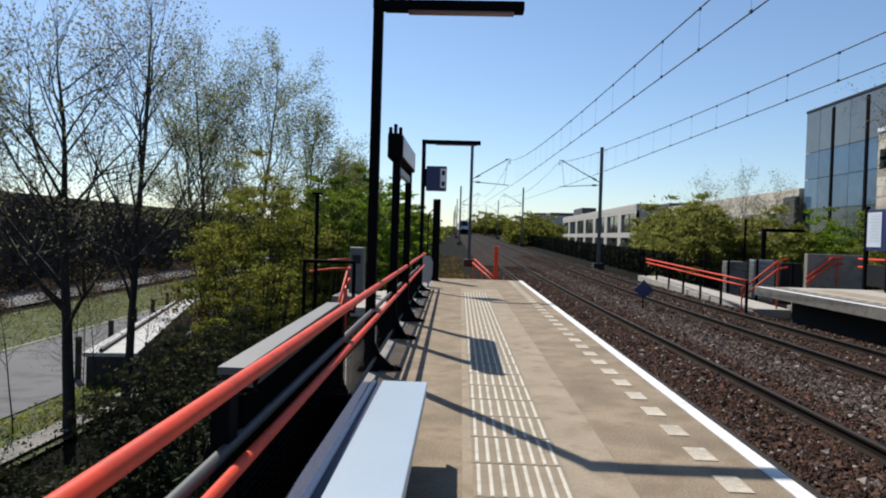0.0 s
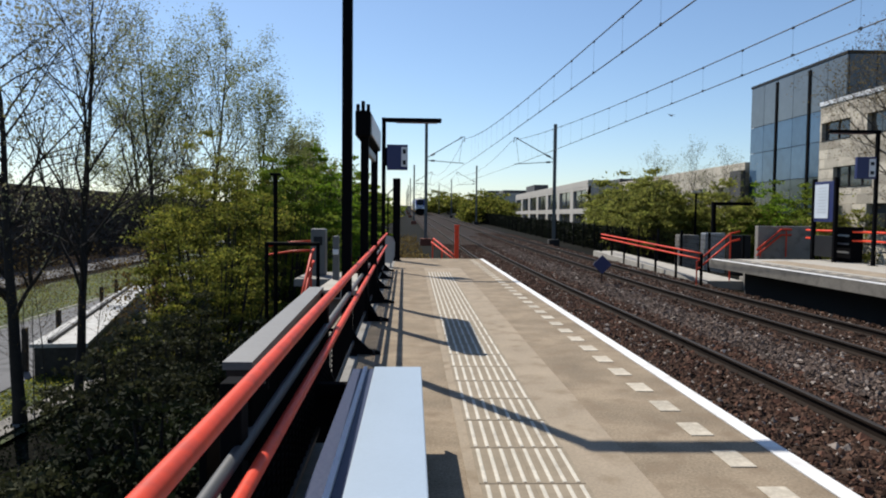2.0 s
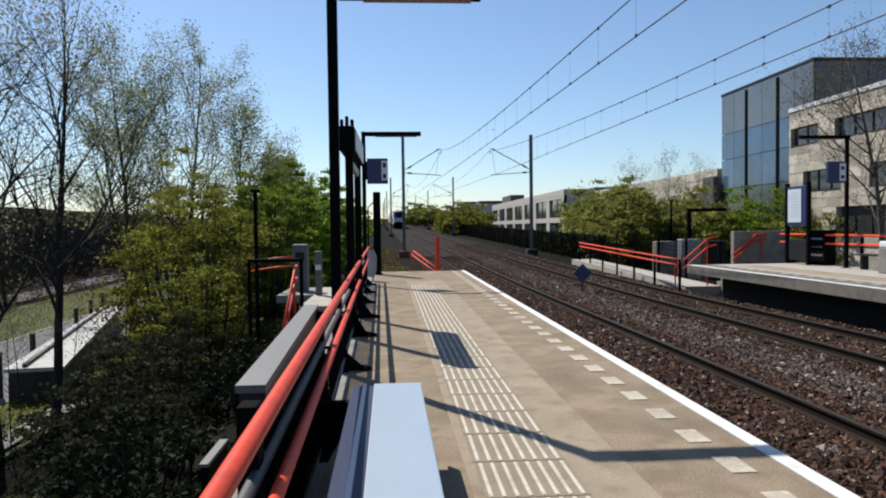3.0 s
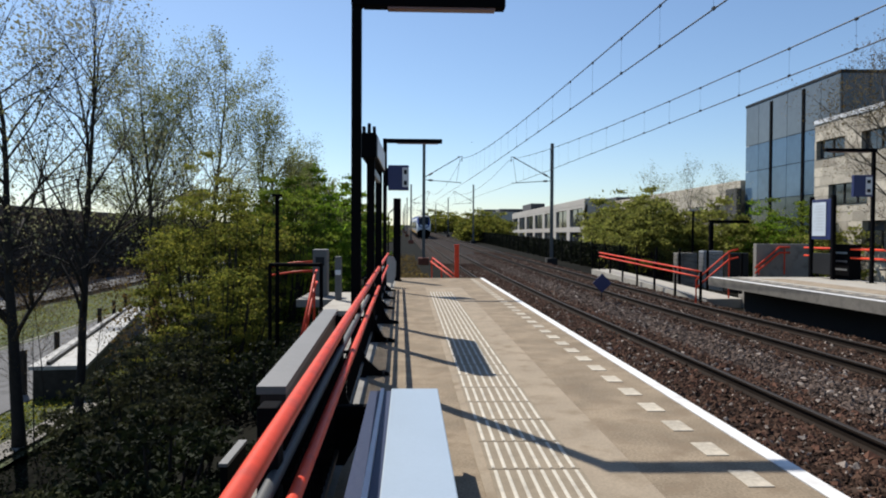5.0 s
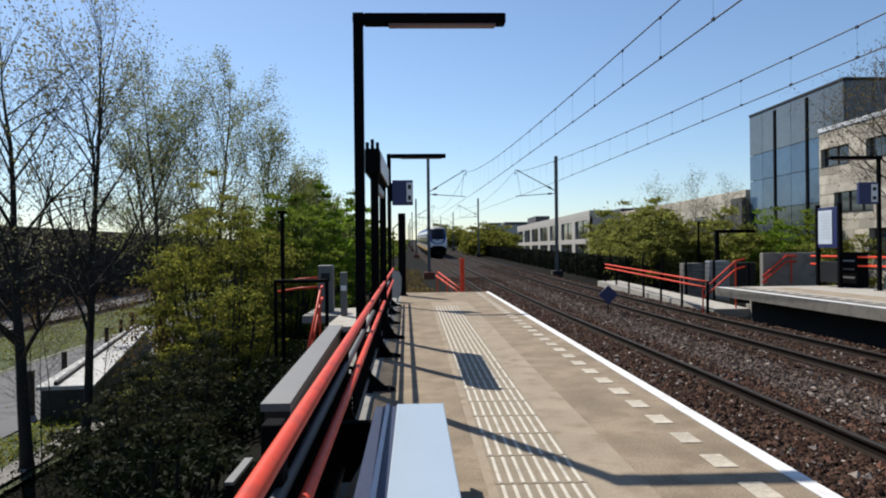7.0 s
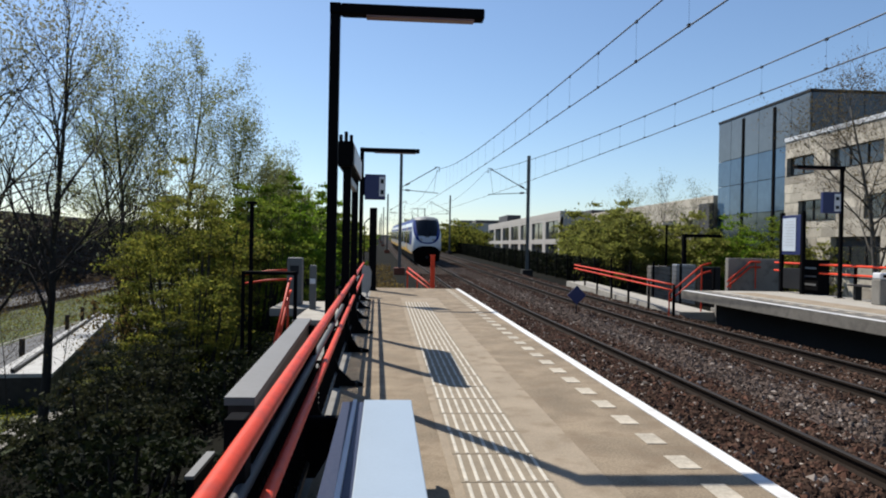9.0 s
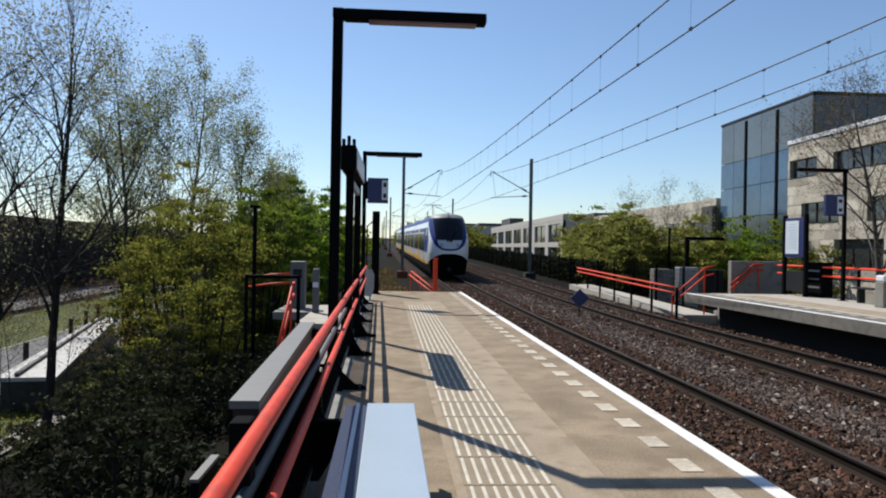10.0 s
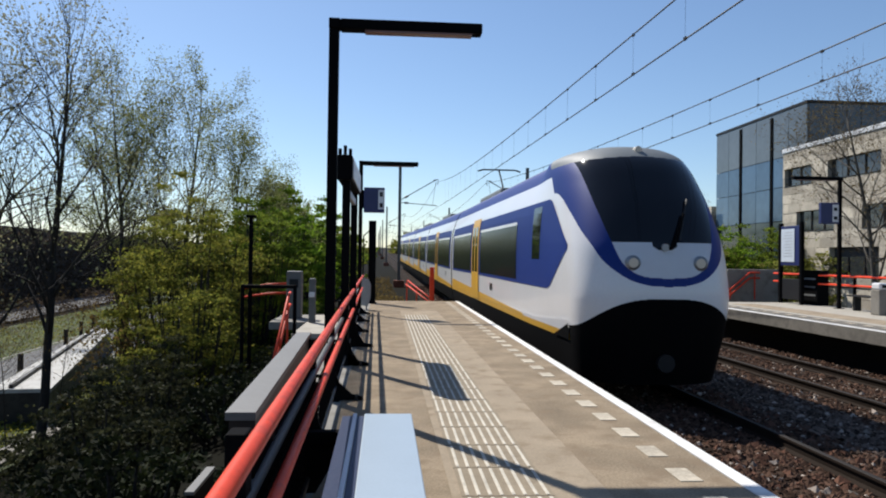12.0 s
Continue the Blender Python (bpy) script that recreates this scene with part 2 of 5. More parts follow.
def prism(outline, axis, a, b):
    """An outline of (u, v) pairs pushed from a to b along axis (x: u=y v=z, y: u=x v=z, z: u=x v=y)."""
    bm = bmesh.new()
    def at(u, v, w):
        return {"x": (w, u, v), "y": (u, w, v), "z": (u, v, w)}[axis]
    r0 = [bm.verts.new(at(u, v, a)) for u, v in outline]
    r1 = [bm.verts.new(at(u, v, b)) for u, v in outline]
    n = len(outline)
    for i in range(n):
        bm.faces.new((r0[i], r0[(i + 1) % n], r1[(i + 1) % n], r1[i]))
    bm.faces.new(r0[::-1])
    bm.faces.new(r1)
    bmesh.ops.recalc_face_normals(bm, faces=bm.faces)
    return bm


def sheet(name, f, us, vs, material, parent=None, label="", smooth=True):
    """A grid surface f(u, v) over two lists."""
    verts = [f(u, v) for v in vs for u in us]
    n = len(us)
    faces = [(j * n + i, j * n + i + 1, (j + 1) * n + i + 1, (j + 1) * n + i) for j in range(len(vs) - 1) for i in range(n - 1)]
    me = bpy.data.meshes.new(name)
    me.from_pydata(verts, [], faces)
    if smooth:
        me.shade_smooth()
    return obj(name, me, material, parent, label)


def quads(name, v):
    """A mesh of loose quads from an array (n, 4, 3)."""
    n = len(v)
    me = bpy.data.meshes.new(name)
    me.vertices.add(n * 4)
    me.vertices.foreach_set("co", v.reshape(-1).astype(np.float32))
    me.loops.add(n * 4)
    me.loops.foreach_set("vertex_index", np.arange(n * 4, dtype=np.int32))
    me.polygons.add(n)
    me.polygons.foreach_set("loop_start", np.arange(0, n * 4, 4, dtype=np.int32))
    me.update(calc_edges=True)
    return me


def leaf_quads(name, centres, size, rng, jitter=0.5):
    n = len(centres)
    a = rng.normal(size=(n, 3))
    a /= np.linalg.norm(a, axis=1)[:, None]
    b = np.cross(a, rng.normal(size=(n, 3)))
    b /= np.linalg.norm(b, axis=1)[:, None]
    s = (size * (1 + jitter * rng.uniform(-1, 1, n)))[:, None]
    a, b = a * s, b * s * 0.6
    return quads(name, np.stack([centres - a, centres + b, centres + a, centres - b], axis=1))


# ---- the lie of the land ----
def bend(y):
    return math.sqrt((y - 8) ** 2 + 100) - 10 if y > 8 else 0.0


def climb(y):
    return 0.0155 * (math.sqrt((y - 20) ** 2 + 225) - 15) if y > 20 else 0.0


def skew(y):
    return -0.0105 * (y - 5)


def track_x(y, far):
    return 4.6 + 4.3 * far + skew(y) - 0.0155 * bend(y)


def rail_z(y):
    return -0.80 + climb(y)


LOW = -4.0


def ground_z(x, y):
    rise = climb(y)
    mid = -1.2 + rise
    low = LOW + 0.3 * rise
    shift = -0.03 * max(0, y - 15)
    if x < -1.5 + shift:
        k = min(1.0, (-1.5 + shift - x) / 6.0)
        k = k * k * (3 - 2 * k)
        return mid + (low - mid) * k
    if x > 14 + shift:
        k = min(1.0, (x - 14 - shift) / 6)
        return mid - 0.9 * k * k * (3 - 2 * k)
    return mid


def steps(*spans):
    out = []
    for a, b, n in spans:
        out += [a + (b - a) * i / n for i in range(n)]
    return out + [spans[-1][1]]


xs = steps((-900, -60, 10), (-60, -12, 24), (-12, 22, 40), (22, 60, 14), (60, 900, 10))
ys = steps((-400, -10, 8), (-10, 60, 50), (60, 320, 50), (320, 1500, 10))
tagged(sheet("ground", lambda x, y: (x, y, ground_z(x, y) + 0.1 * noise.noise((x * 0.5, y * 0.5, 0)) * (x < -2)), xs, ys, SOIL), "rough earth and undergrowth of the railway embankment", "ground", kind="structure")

# road, verge and footpath at the foot of the embankment
def strip(name, x0, x1, material, label, lift, kind="structure", y0=-60.0, y1=260.0, n=60):
    ys_ = [y0 + (y1 - y0) * i / n for i in range(n + 1)]
    xs_ = [x0 + (x1 - x0) * i / 4 for i in range(5)]
    def f(x, y):
        return (x - 0.05 * max(0, y - 20), y, LOW + 0.3 * climb(y) + lift)
    return tagged(sheet(name, f, xs_, ys_, material), label, name, kind=kind)


strip("verge", -24.5, -9.0, GRASS, "rough spring grass beside the road", 0.13)
strip("road", -17.4, -11.6, ROAD, "grey asphalt access road in sunlight", 0.17)
strip("footpath", -31.5, -26.0, ROAD, "pale paved footpath beyond the verge", 0.16)
strip("kerb", -17.55, -17.4, CONCRETE, "dark concrete kerb of the road", 0.24)
strip("pavement", -9.9, -9.2, STONE, "pale rubble edging strip along the embankment foot", 0.21, y1=23.0)


# ---- railway ----
def sweep(profile, centre, ys_):
    """A profile of (u, v) pairs swept along y; centre(y) gives x and z."""
    bm = bmesh.new()
    rings = []
    for y in ys_:
        cx, cz = centre(y)
        rings.append([bm.verts.new((cx + u, y, cz + v)) for u, v in profile])
    n = len(profile)
    for a, b in zip(rings, rings[1:]):
        for k in range(n):
            bm.faces.new((a[k], a[(k + 1) % n], b[(k + 1) % n], b[k]))
    bm.faces.new(rings[0])
    bm.faces.new(rings[-1][::-1])
    bmesh.ops.recalc_face_normals(bm, faces=bm.faces)
    return bm


TRACK_Y = steps((-60, 10, 14), (10, 130, 60), (130, 520, 40))
BED = ((-2.05, -0.5), (-1.75, -0.19), (-0.9, -0.175), (0, -0.18), (0.9, -0.175), (1.75, -0.18), (2.25, -0.2), (2.25, -0.8), (-2.05, -0.8))
for far in (0, 1):
    prof = BED if not far else tuple((-u, v) for u, v in BED)
    part("ballast", sweep(prof, lambda y: (track_x(y, far), rail_z(y)), TRACK_Y), BED_EARTH)
    tagged(bpy.data.objects["ballast" if not far else "ballast.001"], "rust-brown crushed stone ballast bed under the track", "ballast", kind="structure")

SLEEPER_MESH = None
for far in (0, 1):
    track = thing("railway_track", label="straight railway track with rusty steel rails on worn sleepers", category="track", group="railway tracks")
    for side in (-1, 1):
        cx = lambda y: (track_x(y, far) + side * 0.755, rail_z(y))
        rail = part("rail", sweep(((-0.07, -0.17), (0.07, -0.17), (0.07, -0.155), (0.012, -0.13), (0.012, -0.045), (0.036, -0.035), (0.036, -0.006), (-0.036, -0.006), (-0.036, -0.035), (-0.012, -0.045), (-0.012, -0.13), (-0.07, -0.155)), cx, TRACK_Y), RAIL, track, "rust-brown steel rail")
        part("running_surface", sweep(((-0.034, -0.006), (0.034, -0.006), (0.026, 0.0), (-0.026, 0.0)), cx, TRACK_Y), RAILTOP, rail, "polished steel running surface")
    for i in range(150):
        y = -6 + 0.62 * i
        if SLEEPER_MESH is None:
            s = part("sleeper", box(-1.28, 1.28, -0.12, 0.12, -0.35, -0.172, 0.015), SLEEPER, track)
            SLEEPER_MESH = s.data
        else:
            s = new("sleeper", SLEEPER_MESH)
            s.parent = track
        s.location = (track_x(y, far), y, rail_z(y))

# loose stones, one mesh for each kind of ground
def stones(name, n, spots, size, material, label, seed):
    rng = np.random.default_rng(seed)
    base = np.array([(1, 0, 0), (0, 1, 0), (-1, 0, 0), (0, -1, 0), (0, 0, 1)], float)
    tri = np.array([(0, 1, 4), (1, 2, 4), (2, 3, 4), (3, 0, 4)])
    c = spots(rng, n)
    s = size * rng.uniform(0.45, 1.0, n) * np.where(rng.uniform(0, 1, n) < 0.15, 1.7, 1.0)
    v = base[None] * s[:, None, None] * rng.uniform(0.55, 1.3, (n, 5, 1))
    a = rng.uniform(0, 6.28, n)
    tilt = rng.normal(0, 0.5, (n, 2))
    x = v[..., 0] * np.cos(a)[:, None] - v[..., 1] * np.sin(a)[:, None]
    y = v[..., 0] * np.sin(a)[:, None] + v[..., 1] * np.cos(a)[:, None]
    z = v[..., 2] * 0.7 + tilt[:, :1] * x * 0.6 + tilt[:, 1:] * y * 0.6
    v = np.stack([x, y, z], -1) + c[:, None]
    faces = (tri[None] + 5 * np.arange(n)[:, None, None]).reshape(-1, 3)
    me = bpy.data.meshes.new(name)
    me.from_pydata(v.reshape(-1, 3).tolist(), [], faces.tolist())
    ob = obj(name, me, material)
    return tagged(ob, label, "gravel", kind="stuff")


def bed_spots(far, lo, hi, y0, y1, power=1.6):
    def f(rng, n):
        y = y0 + (y1 - y0) * rng.uniform(0, 1, n) ** power
        u = rng.uniform(lo, hi, n)
        u = np.where(np.abs(np.abs(u) - 0.755) < 0.06, u + 0.13, u)
        return np.array([(track_x(b, far) + a, b, rail_z(b) - 0.175) for a, b in zip(u, y)])
    return f


stones("track_gravel", 52000, bed_spots(0, -1.95, 1.75, 3, 50, 1.5), 0.05, BALLAST, "rust-brown crushed stones between the rails", 1)
stones("track_gravel", 27000, bed_spots(1, -1.6, 2.0, 8, 70, 1.4), 0.055, BALLAST, "rust-brown crushed stones of the far track", 2)
stones("grey_gravel", 18000, bed_spots(0, 1.55, 2.95, 4, 65, 1.4), 0.052, STONES_GREY, "lighter grey stones heaped between the tracks", 3)

PALE_STONE = mat("pale_ballast", (0.30, 0.25, 0.21), 0.9, var=0.4, fine=25, coarse=2, bump=0.8, island=1.0, spec=0.15)
RUST_STONE = mat("rusty_ballast", (0.105, 0.053, 0.036), 0.95, var=0.4, fine=25, coarse=2, bump=0.8, island=1.0, spec=0.1)
stones("pale_gravel", 4200, bed_spots(0, -1.5, 2.9, 4, 45, 1.4), 0.05, PALE_STONE, "scattered pale stones on the ballast", 4)
stones("pale_gravel", 2600, bed_spots(1, -1.8, 2.0, 9, 60, 1.4), 0.05, PALE_STONE, "scattered pale stones on the far track", 5)
stones("rusty_gravel", 6500, bed_spots(0, -1.95, 1.75, 3, 40, 1.4), 0.062, RUST_STONE, "flat rust-red stones and chips beside the rails", 6)

# ---- the platform ----
EDGE, END = 2.62, 23.5


def along(name, x0, x1, y0, y1, z0, z1, material, parent, label="", n=12):
    """A slab that follows the platform's line."""
    ys_ = [y0 + (y1 - y0) * i / n for i in range(n + 1)]
    return part(name, sweep(((x0, z0), (x1, z0), (x1, z1), (x0, z1)), lambda y: (skew(y), 0.0), ys_), material, parent, label)


plat = thing("platform", label="worn brown station platform with tactile strip and white edge line", category="platform", kind="structure")
along("paving", -0.62, EDGE - 0.12, -8, END, -0.14, 0, ASPHALT, plat)
along("base_wall", -0.62, EDGE - 0.35, -8, END - 0.05, -1.4, -0.144, CONCRETE, plat)
along("edge_beam", EDGE - 0.12, EDGE, -8, END, -0.22, -0.002, CONCRETE, plat)
along("edge_line", EDGE - 0.115, EDGE - 0.004, -8, END - 0.02, 0.0, 0.006, WHITE_LINE, plat, "solid white painted edge line")
along("paving_band", 0.66, 1.62, -8, 19.5, 0.0, 0.004, PALE, plat, "paler paving around the tactile strip")
along("paving_band", -0.6, -0.16, -8, END - 0.5, 0.0, 0.004, CONCRETE, plat, "grey concrete strip under the railing")
dash = None
for i in range(50):
    y = 0.55 * i - 2.95
    if y > END - 0.5:
        break
    if dash is None:
        dash = box(-0.075, 0.075, -0.135, 0.135, 0, 0.005, 0.002)
        ob = part("dash_tile", dash, DASH, plat)
        dash = ob.data
    else:
        ob = new("dash_tile", dash)
        ob.parent = plat
    ob.location = (2.225 + skew(y), y, 0.001)

tile = bmesh.new()
add_box(tile, 0.0, 0.277, -0.27, 0.27, -0.01, 0.002)
for k in range(4):
    f0 = len(tile.faces)
    xk = 0.0345 + 0.069 * k
    prism_ = [(xk - 0.0115, 0.002), (xk + 0.0115, 0.002), (xk + 0.0085, 0.0052), (xk - 0.0085, 0.0052)]
    r0 = [tile.verts.new((u, -0.255, v)) for u, v in prism_]
    r1 = [tile.verts.new((u, 0.255, v)) for u, v in prism_]
    for i in range(4):
        tile.faces.new((r0[i], r0[(i + 1) % 4], r1[(i + 1) % 4], r1[i]))
    tile.faces.new(r0[::-1])
    tile.faces.new(r1)
    tile.faces.ensure_lookup_table()
    for f in tile.faces[f0:]:
        f.material_index = 1
bmesh.ops.recalc_face_normals(tile, faces=tile.faces)
ob = part("tactile_tile", tile, (TILE, RIB), plat)
tile_mesh = ob.data
first = True
for j in range(38):
    y = -2.5 + 0.55 * j
    for k in range(2):
        if not first:
            ob = new("tactile_tile", tile_mesh)
            ob.parent = plat
        first = False
        ob.location = (0.72 + 0.279 * k + skew(y), y, 0.005)

# ground beyond the platform's end: low ramp edge with weeds and a red barrier
part("ramp_end", box(-0.9, 2.2, END + 0.02, END + 9, -1.3, -0.62, 0.05), CONCRETE)
tagged(bpy.data.objects["ramp_end"], "low earth-covered concrete ledge past the platform end", "ledge", kind="structure")


# ---- railing along the platform ----
def rail_x(y):
    return -0.0095 - 0.024 * y


def on_rail(dx, z, y0, y1, n=10):
    return [(rail_x(y0 + (y1 - y0) * i / n) + dx, y0 + (y1 - y0) * i / n, z) for i in range(n + 1)]


railing = thing("platform_railing", label="black steel railing with two red tubular handrails and mesh infill", category="railing")
part("handrail", tube(on_rail(0, 0.89, -4, 19.6), 0.027, 14), RED, railing, "glossy orange-red tube handrail", True)
part("handrail", tube(on_rail(-0.002, 0.595, -4, 19.2), 0.023, 14), RED, railing, "glossy orange-red lower tube handrail", True)
part("grey_tube", tube(on_rail(-0.085, 0.612, -4, 18.5), 0.024, 12), GREYTUBE, railing, "dark grey tube", True)
part("bottom_rail", tube(on_rail(-0.05, 0.13, -4, 18.5), 0.02, 8), DARK, railing)
post_ys = [0.2, 1.75, 3.72, 6.25, 8.24, 10.36, 12.3, 14.3, 16.3, 18.3]
for y in post_ys:
    x = rail_x(y) - 0.11
    bm = box(x - 0.035, x + 0.035, y - 0.05, y + 0.05, 0.004, 0.84, 0.008)
    p = part("post", bm, BLACK, railing)
    part("bracket", tube([(x, y, 0.82), (x + 0.11, y, 0.82), (x + 0.11, y, 0.865)], 0.014, 8), BLACK, p)
    part("bracket", tube([(x, y, 0.58), (x + 0.108, y, 0.58)], 0.012, 8), BLACK, p)
    g = prism([(x + 0.03, 0.006), (x + 0.33, 0.006), (x + 0.33, 0.035), (x + 0.22, 0.06), (x + 0.1, 0.17), (x + 0.03, 0.34)], "y", y - 0.02, y + 0.02)
    part("foot_gusset", g, BLACK, p, "black curved steel foot plate")
    for s in (-1, 1):
        part("bolt", tube([(x + 0.27, y + 0.045 * s, 0.004), (x + 0.27, y + 0.045 * s, 0.05)], 0.014, 6), DARK, p)
# mesh infill: crossing wires between the posts
for y0, y1 in zip(post_ys, post_ys[1:]):
    bm = bmesh.new()
    n = 26
    for k in range(12):
        z = 0.15 + 0.036 * k
        tube([(rail_x(y0) - 0.06, y0 + 0.05, z), (rail_x(y1) - 0.06, y1 - 0.05, z)], 0.005, 4, bm)
    for k in range(n):
        y = y0 + 0.06 + (y1 - y0 - 0.12) * k / (n - 1)
        tube([(rail_x(y) - 0.052, y, 0.14), (rail_x(y) - 0.052, y, 0.565)], 0.004, 4, bm)
    part("mesh_panel", bm, BLACK, railing, "black woven wire mesh panel")

# grey capped box behind the railing
bx = thing("railing_box", label="long black box with a flat grey metal cap behind the railing", category="cabinet")
part("body", prism([(-0.272, 3.87), (-0.187, 3.87), (-0.289, 6.32), (-0.372, 6.32)], "z", 0.02, 0.76), MATTBLACK, bx)
part("fascia", prism([(-0.275, 3.865), (-0.184, 3.865), (-0.286, 6.325), (-0.375, 6.325)], "z", 0.762, 0.84), BOXSIDE, bx, "brown-grey edge board under the cap")
part("cap", prism([(-0.285, 3.85), (-0.181, 3.85), (-0.284, 6.36), (-0.383, 6.36)], "z", 0.842, 0.87), CAP, bx, "flat grey metal cap")

low = thing("low_cabinet", -0.745, 5.29, 0, label="small dark cabinet with a narrow grey lid behind the railing", category="cabinet")
part("body", box(-0.02, 0.02, -0.2, 0.2, -1.35, 0.165, 0.004), BLACK, low)
part("lid", box(-0.025, 0.025, -0.215, 0.215, 0.167, 0.187, 0.003), CAP, low, "narrow grey lid")

# bench
bench = thing("bench", label="flat pale blue-grey metal bench carried on black brackets from the railing", category="bench")
def bench_x(x, y):
    return x - 0.012 * (y - 5.7)
def plank(x0, x1, z0, z1):
    return prism([(bench_x(x0, 2.6), 2.6), (bench_x(x1, 2.6), 2.6), (bench_x(x1, 5.7), 5.7), (bench_x(x0, 5.7), 5.7)], "z", z0, z1)
seat = plank(0.125, 0.415, 0.415, 0.445)
bmesh.ops.bevel(seat, geom=list(seat.edges), offset=0.006, segments=2, affect="EDGES", profile=0.5)
part("seat", seat, BENCH, bench)
BENCH_BLUE = mat("bench_blue", (0.02, 0.034, 0.085), 0.5, var=0.1, spec=0.2)
part("back_strip", plank(-0.008, 0.058, 0.405, 0.43), BENCH_BLUE, bench, "dark blue metal strip")
part("thin_strip", plank(0.058, 0.08, 0.412, 0.446), WHITE, bench, "thin pale metal strip")
part("gap_strip", plank(0.082, 0.123, 0.405, 0.43), BENCH_BLUE, bench, "dark blue recessed strip")
part("apron", plank(0.39, 0.408, 0.345, 0.413), BENCH, bench)
for y in (3.1, 5.45):
    a = part("arm", box(-0.21, 0.36, y - 0.035, y + 0.035, 0.33, 0.404, 0.008), BLACK, bench, "black steel bracket arm")
    part("stay", prism([(-0.20, 0.05), (-0.14, 0.05), (0.02, 0.325), (-0.20, 0.325)], "y", y - 0.012, y + 0.012), BLACK, a)
part("leg", box(0.2, 0.3, 2.9, 2.96, 0.004, 0.404, 0.006), BLACK, bench)
part("leg", box(0.2, 0.3, 5.0, 5.06, 0.004, 0.404, 0.006), BLACK, bench)


# ---- lamps and signs on the platform ----
def platform_lamp(x, y, h, length, way=1, label=""):
    lamp = thing("platform_lamp", x, y, 0, label=label or "black square-post platform lamp with a flat horizontal arm", category="lamp", group="platform lamps")
    part("post", box(-0.048, 0.048, -0.048, 0.048, 0.0, h - 0.05, 0.008), BLACK, lamp)
    bm = box(-0.05, 0.06, -0.07, 0.07, h - 0.1, h, 0.01)
    part("joint", bm, BLACK, lamp)
    a, b = (0.062, length) if way > 0 else (-length, -0.052)
    part("arm", box(a, b, -0.075, 0.075, h - 0.105, h - 0.005, 0.012), BLACK, lamp)
    part("diffuser", box(a + 0.14 * (way > 0) + 0.1, b - 0.1, -0.055, 0.055, h - 0.125, h - 0.103, 0.004), COVER, lamp, "dull reddish lamp cover, unlit")
    part("base_plate", box(-0.11, 0.11, -0.11, 0.11, 0.004, 0.022, 0.004), BLACK, lamp)
    return lamp


platform_lamp(-0.32, 8.24, 3.74, 1.46)
platform_lamp(-0.52, 18.6, 3.78, 1.42)

totem = thing("departure_sign", label="black two-post station sign with a box display on top", category="sign")
for y in (10.36, 12.2):
    part("post", box(-0.37, -0.27, y - 0.05, y + 0.05, 0.004, 2.4, 0.008), BLACK, totem)
    g = prism([(-0.27, 0.006), (0.0, 0.006), (0.0, 0.04), (-0.14, 0.07), (-0.22, 0.2), (-0.27, 0.36)], "y", y - 0.02, y + 0.02)
    part("foot_gusset", g, BLACK, totem)
part("crossbar", box(-0.35, -0.29, 10.42, 12.14, 2.2, 2.3, 0.008), GALV, totem, "light grey crossbar")
part("display_box", box(-0.43, -0.24, 10.2, 12.36, 2.38, 2.70, 0.015), BLACK, totem)
part("display_face", box(-0.238, -0.226, 10.3, 12.26, 2.41, 2.67, 0.003), WHITE, totem, "pale glass display face")
for dx in (-0.40, -0.335, -0.27):
    part("prong", box(dx - 0.02, dx + 0.02, 10.22, 10.3, 2.70, 2.78 + 0.04 * (dx == -0.335), 0.004), BLACK, totem)

blue_sign = thing("track_sign", label="dark blue hanging sign with a white number plate and dark fittings", category="sign", group="blue track signs")
part("panel", box(-0.44, 0.07, 18.52, 18.68, 2.5, 3.12, 0.012), BLUE, blue_sign)
part("plate", box(-0.085, 0.062, 18.512, 18.519, 2.58, 3.06, 0.002), WHITE, blue_sign, "white plate on the sign")
for z in (2.68, 2.95):
    part("mark", box(-0.05, 0.027, 18.505, 18.511, z - 0.055, z + 0.055, 0.002), DARK, blue_sign, "dark mark on the plate")
part("bracket", box(-0.475, -0.44, 18.57, 18.63, 2.6, 3.05, 0.004), BLACK, blue_sign)

post = thing("black_post", -0.32, 22.2, 0, label="thick black square post at the end of the railing", category="post")
part("post", box(-0.11, 0.11, -0.11, 0.11, 0.004, 2.48, 0.012), BLACK, post)
part("base_plate", box(-0.15, 0.15, -0.15, 0.15, 0.004, 0.03, 0.004), BLACK, post)
part("side_arm", tube([(-0.08, 0.1, 2.2), (-0.3, 0.9, 2.05), (-0.3, 0.9, 0.3)], 0.02, 6), BLACK, post)

board = thing("grey_panel", label="grey upright panel at the end of the railing", category="panel")
part("panel", prism([(-0.62, 0.12), (-0.34, 0.1), (-0.28, 0.3), (-0.27, 0.66), (-0.33, 0.8), (-0.5, 0.84), (-0.6, 0.78)], "y", 19.72, 19.76), GALV, board)
for x in (-0.55, -0.38):
    part("leg", box(x - 0.02, x + 0.02, 19.722, 19.758, 0.004, 0.118), GALV, board)

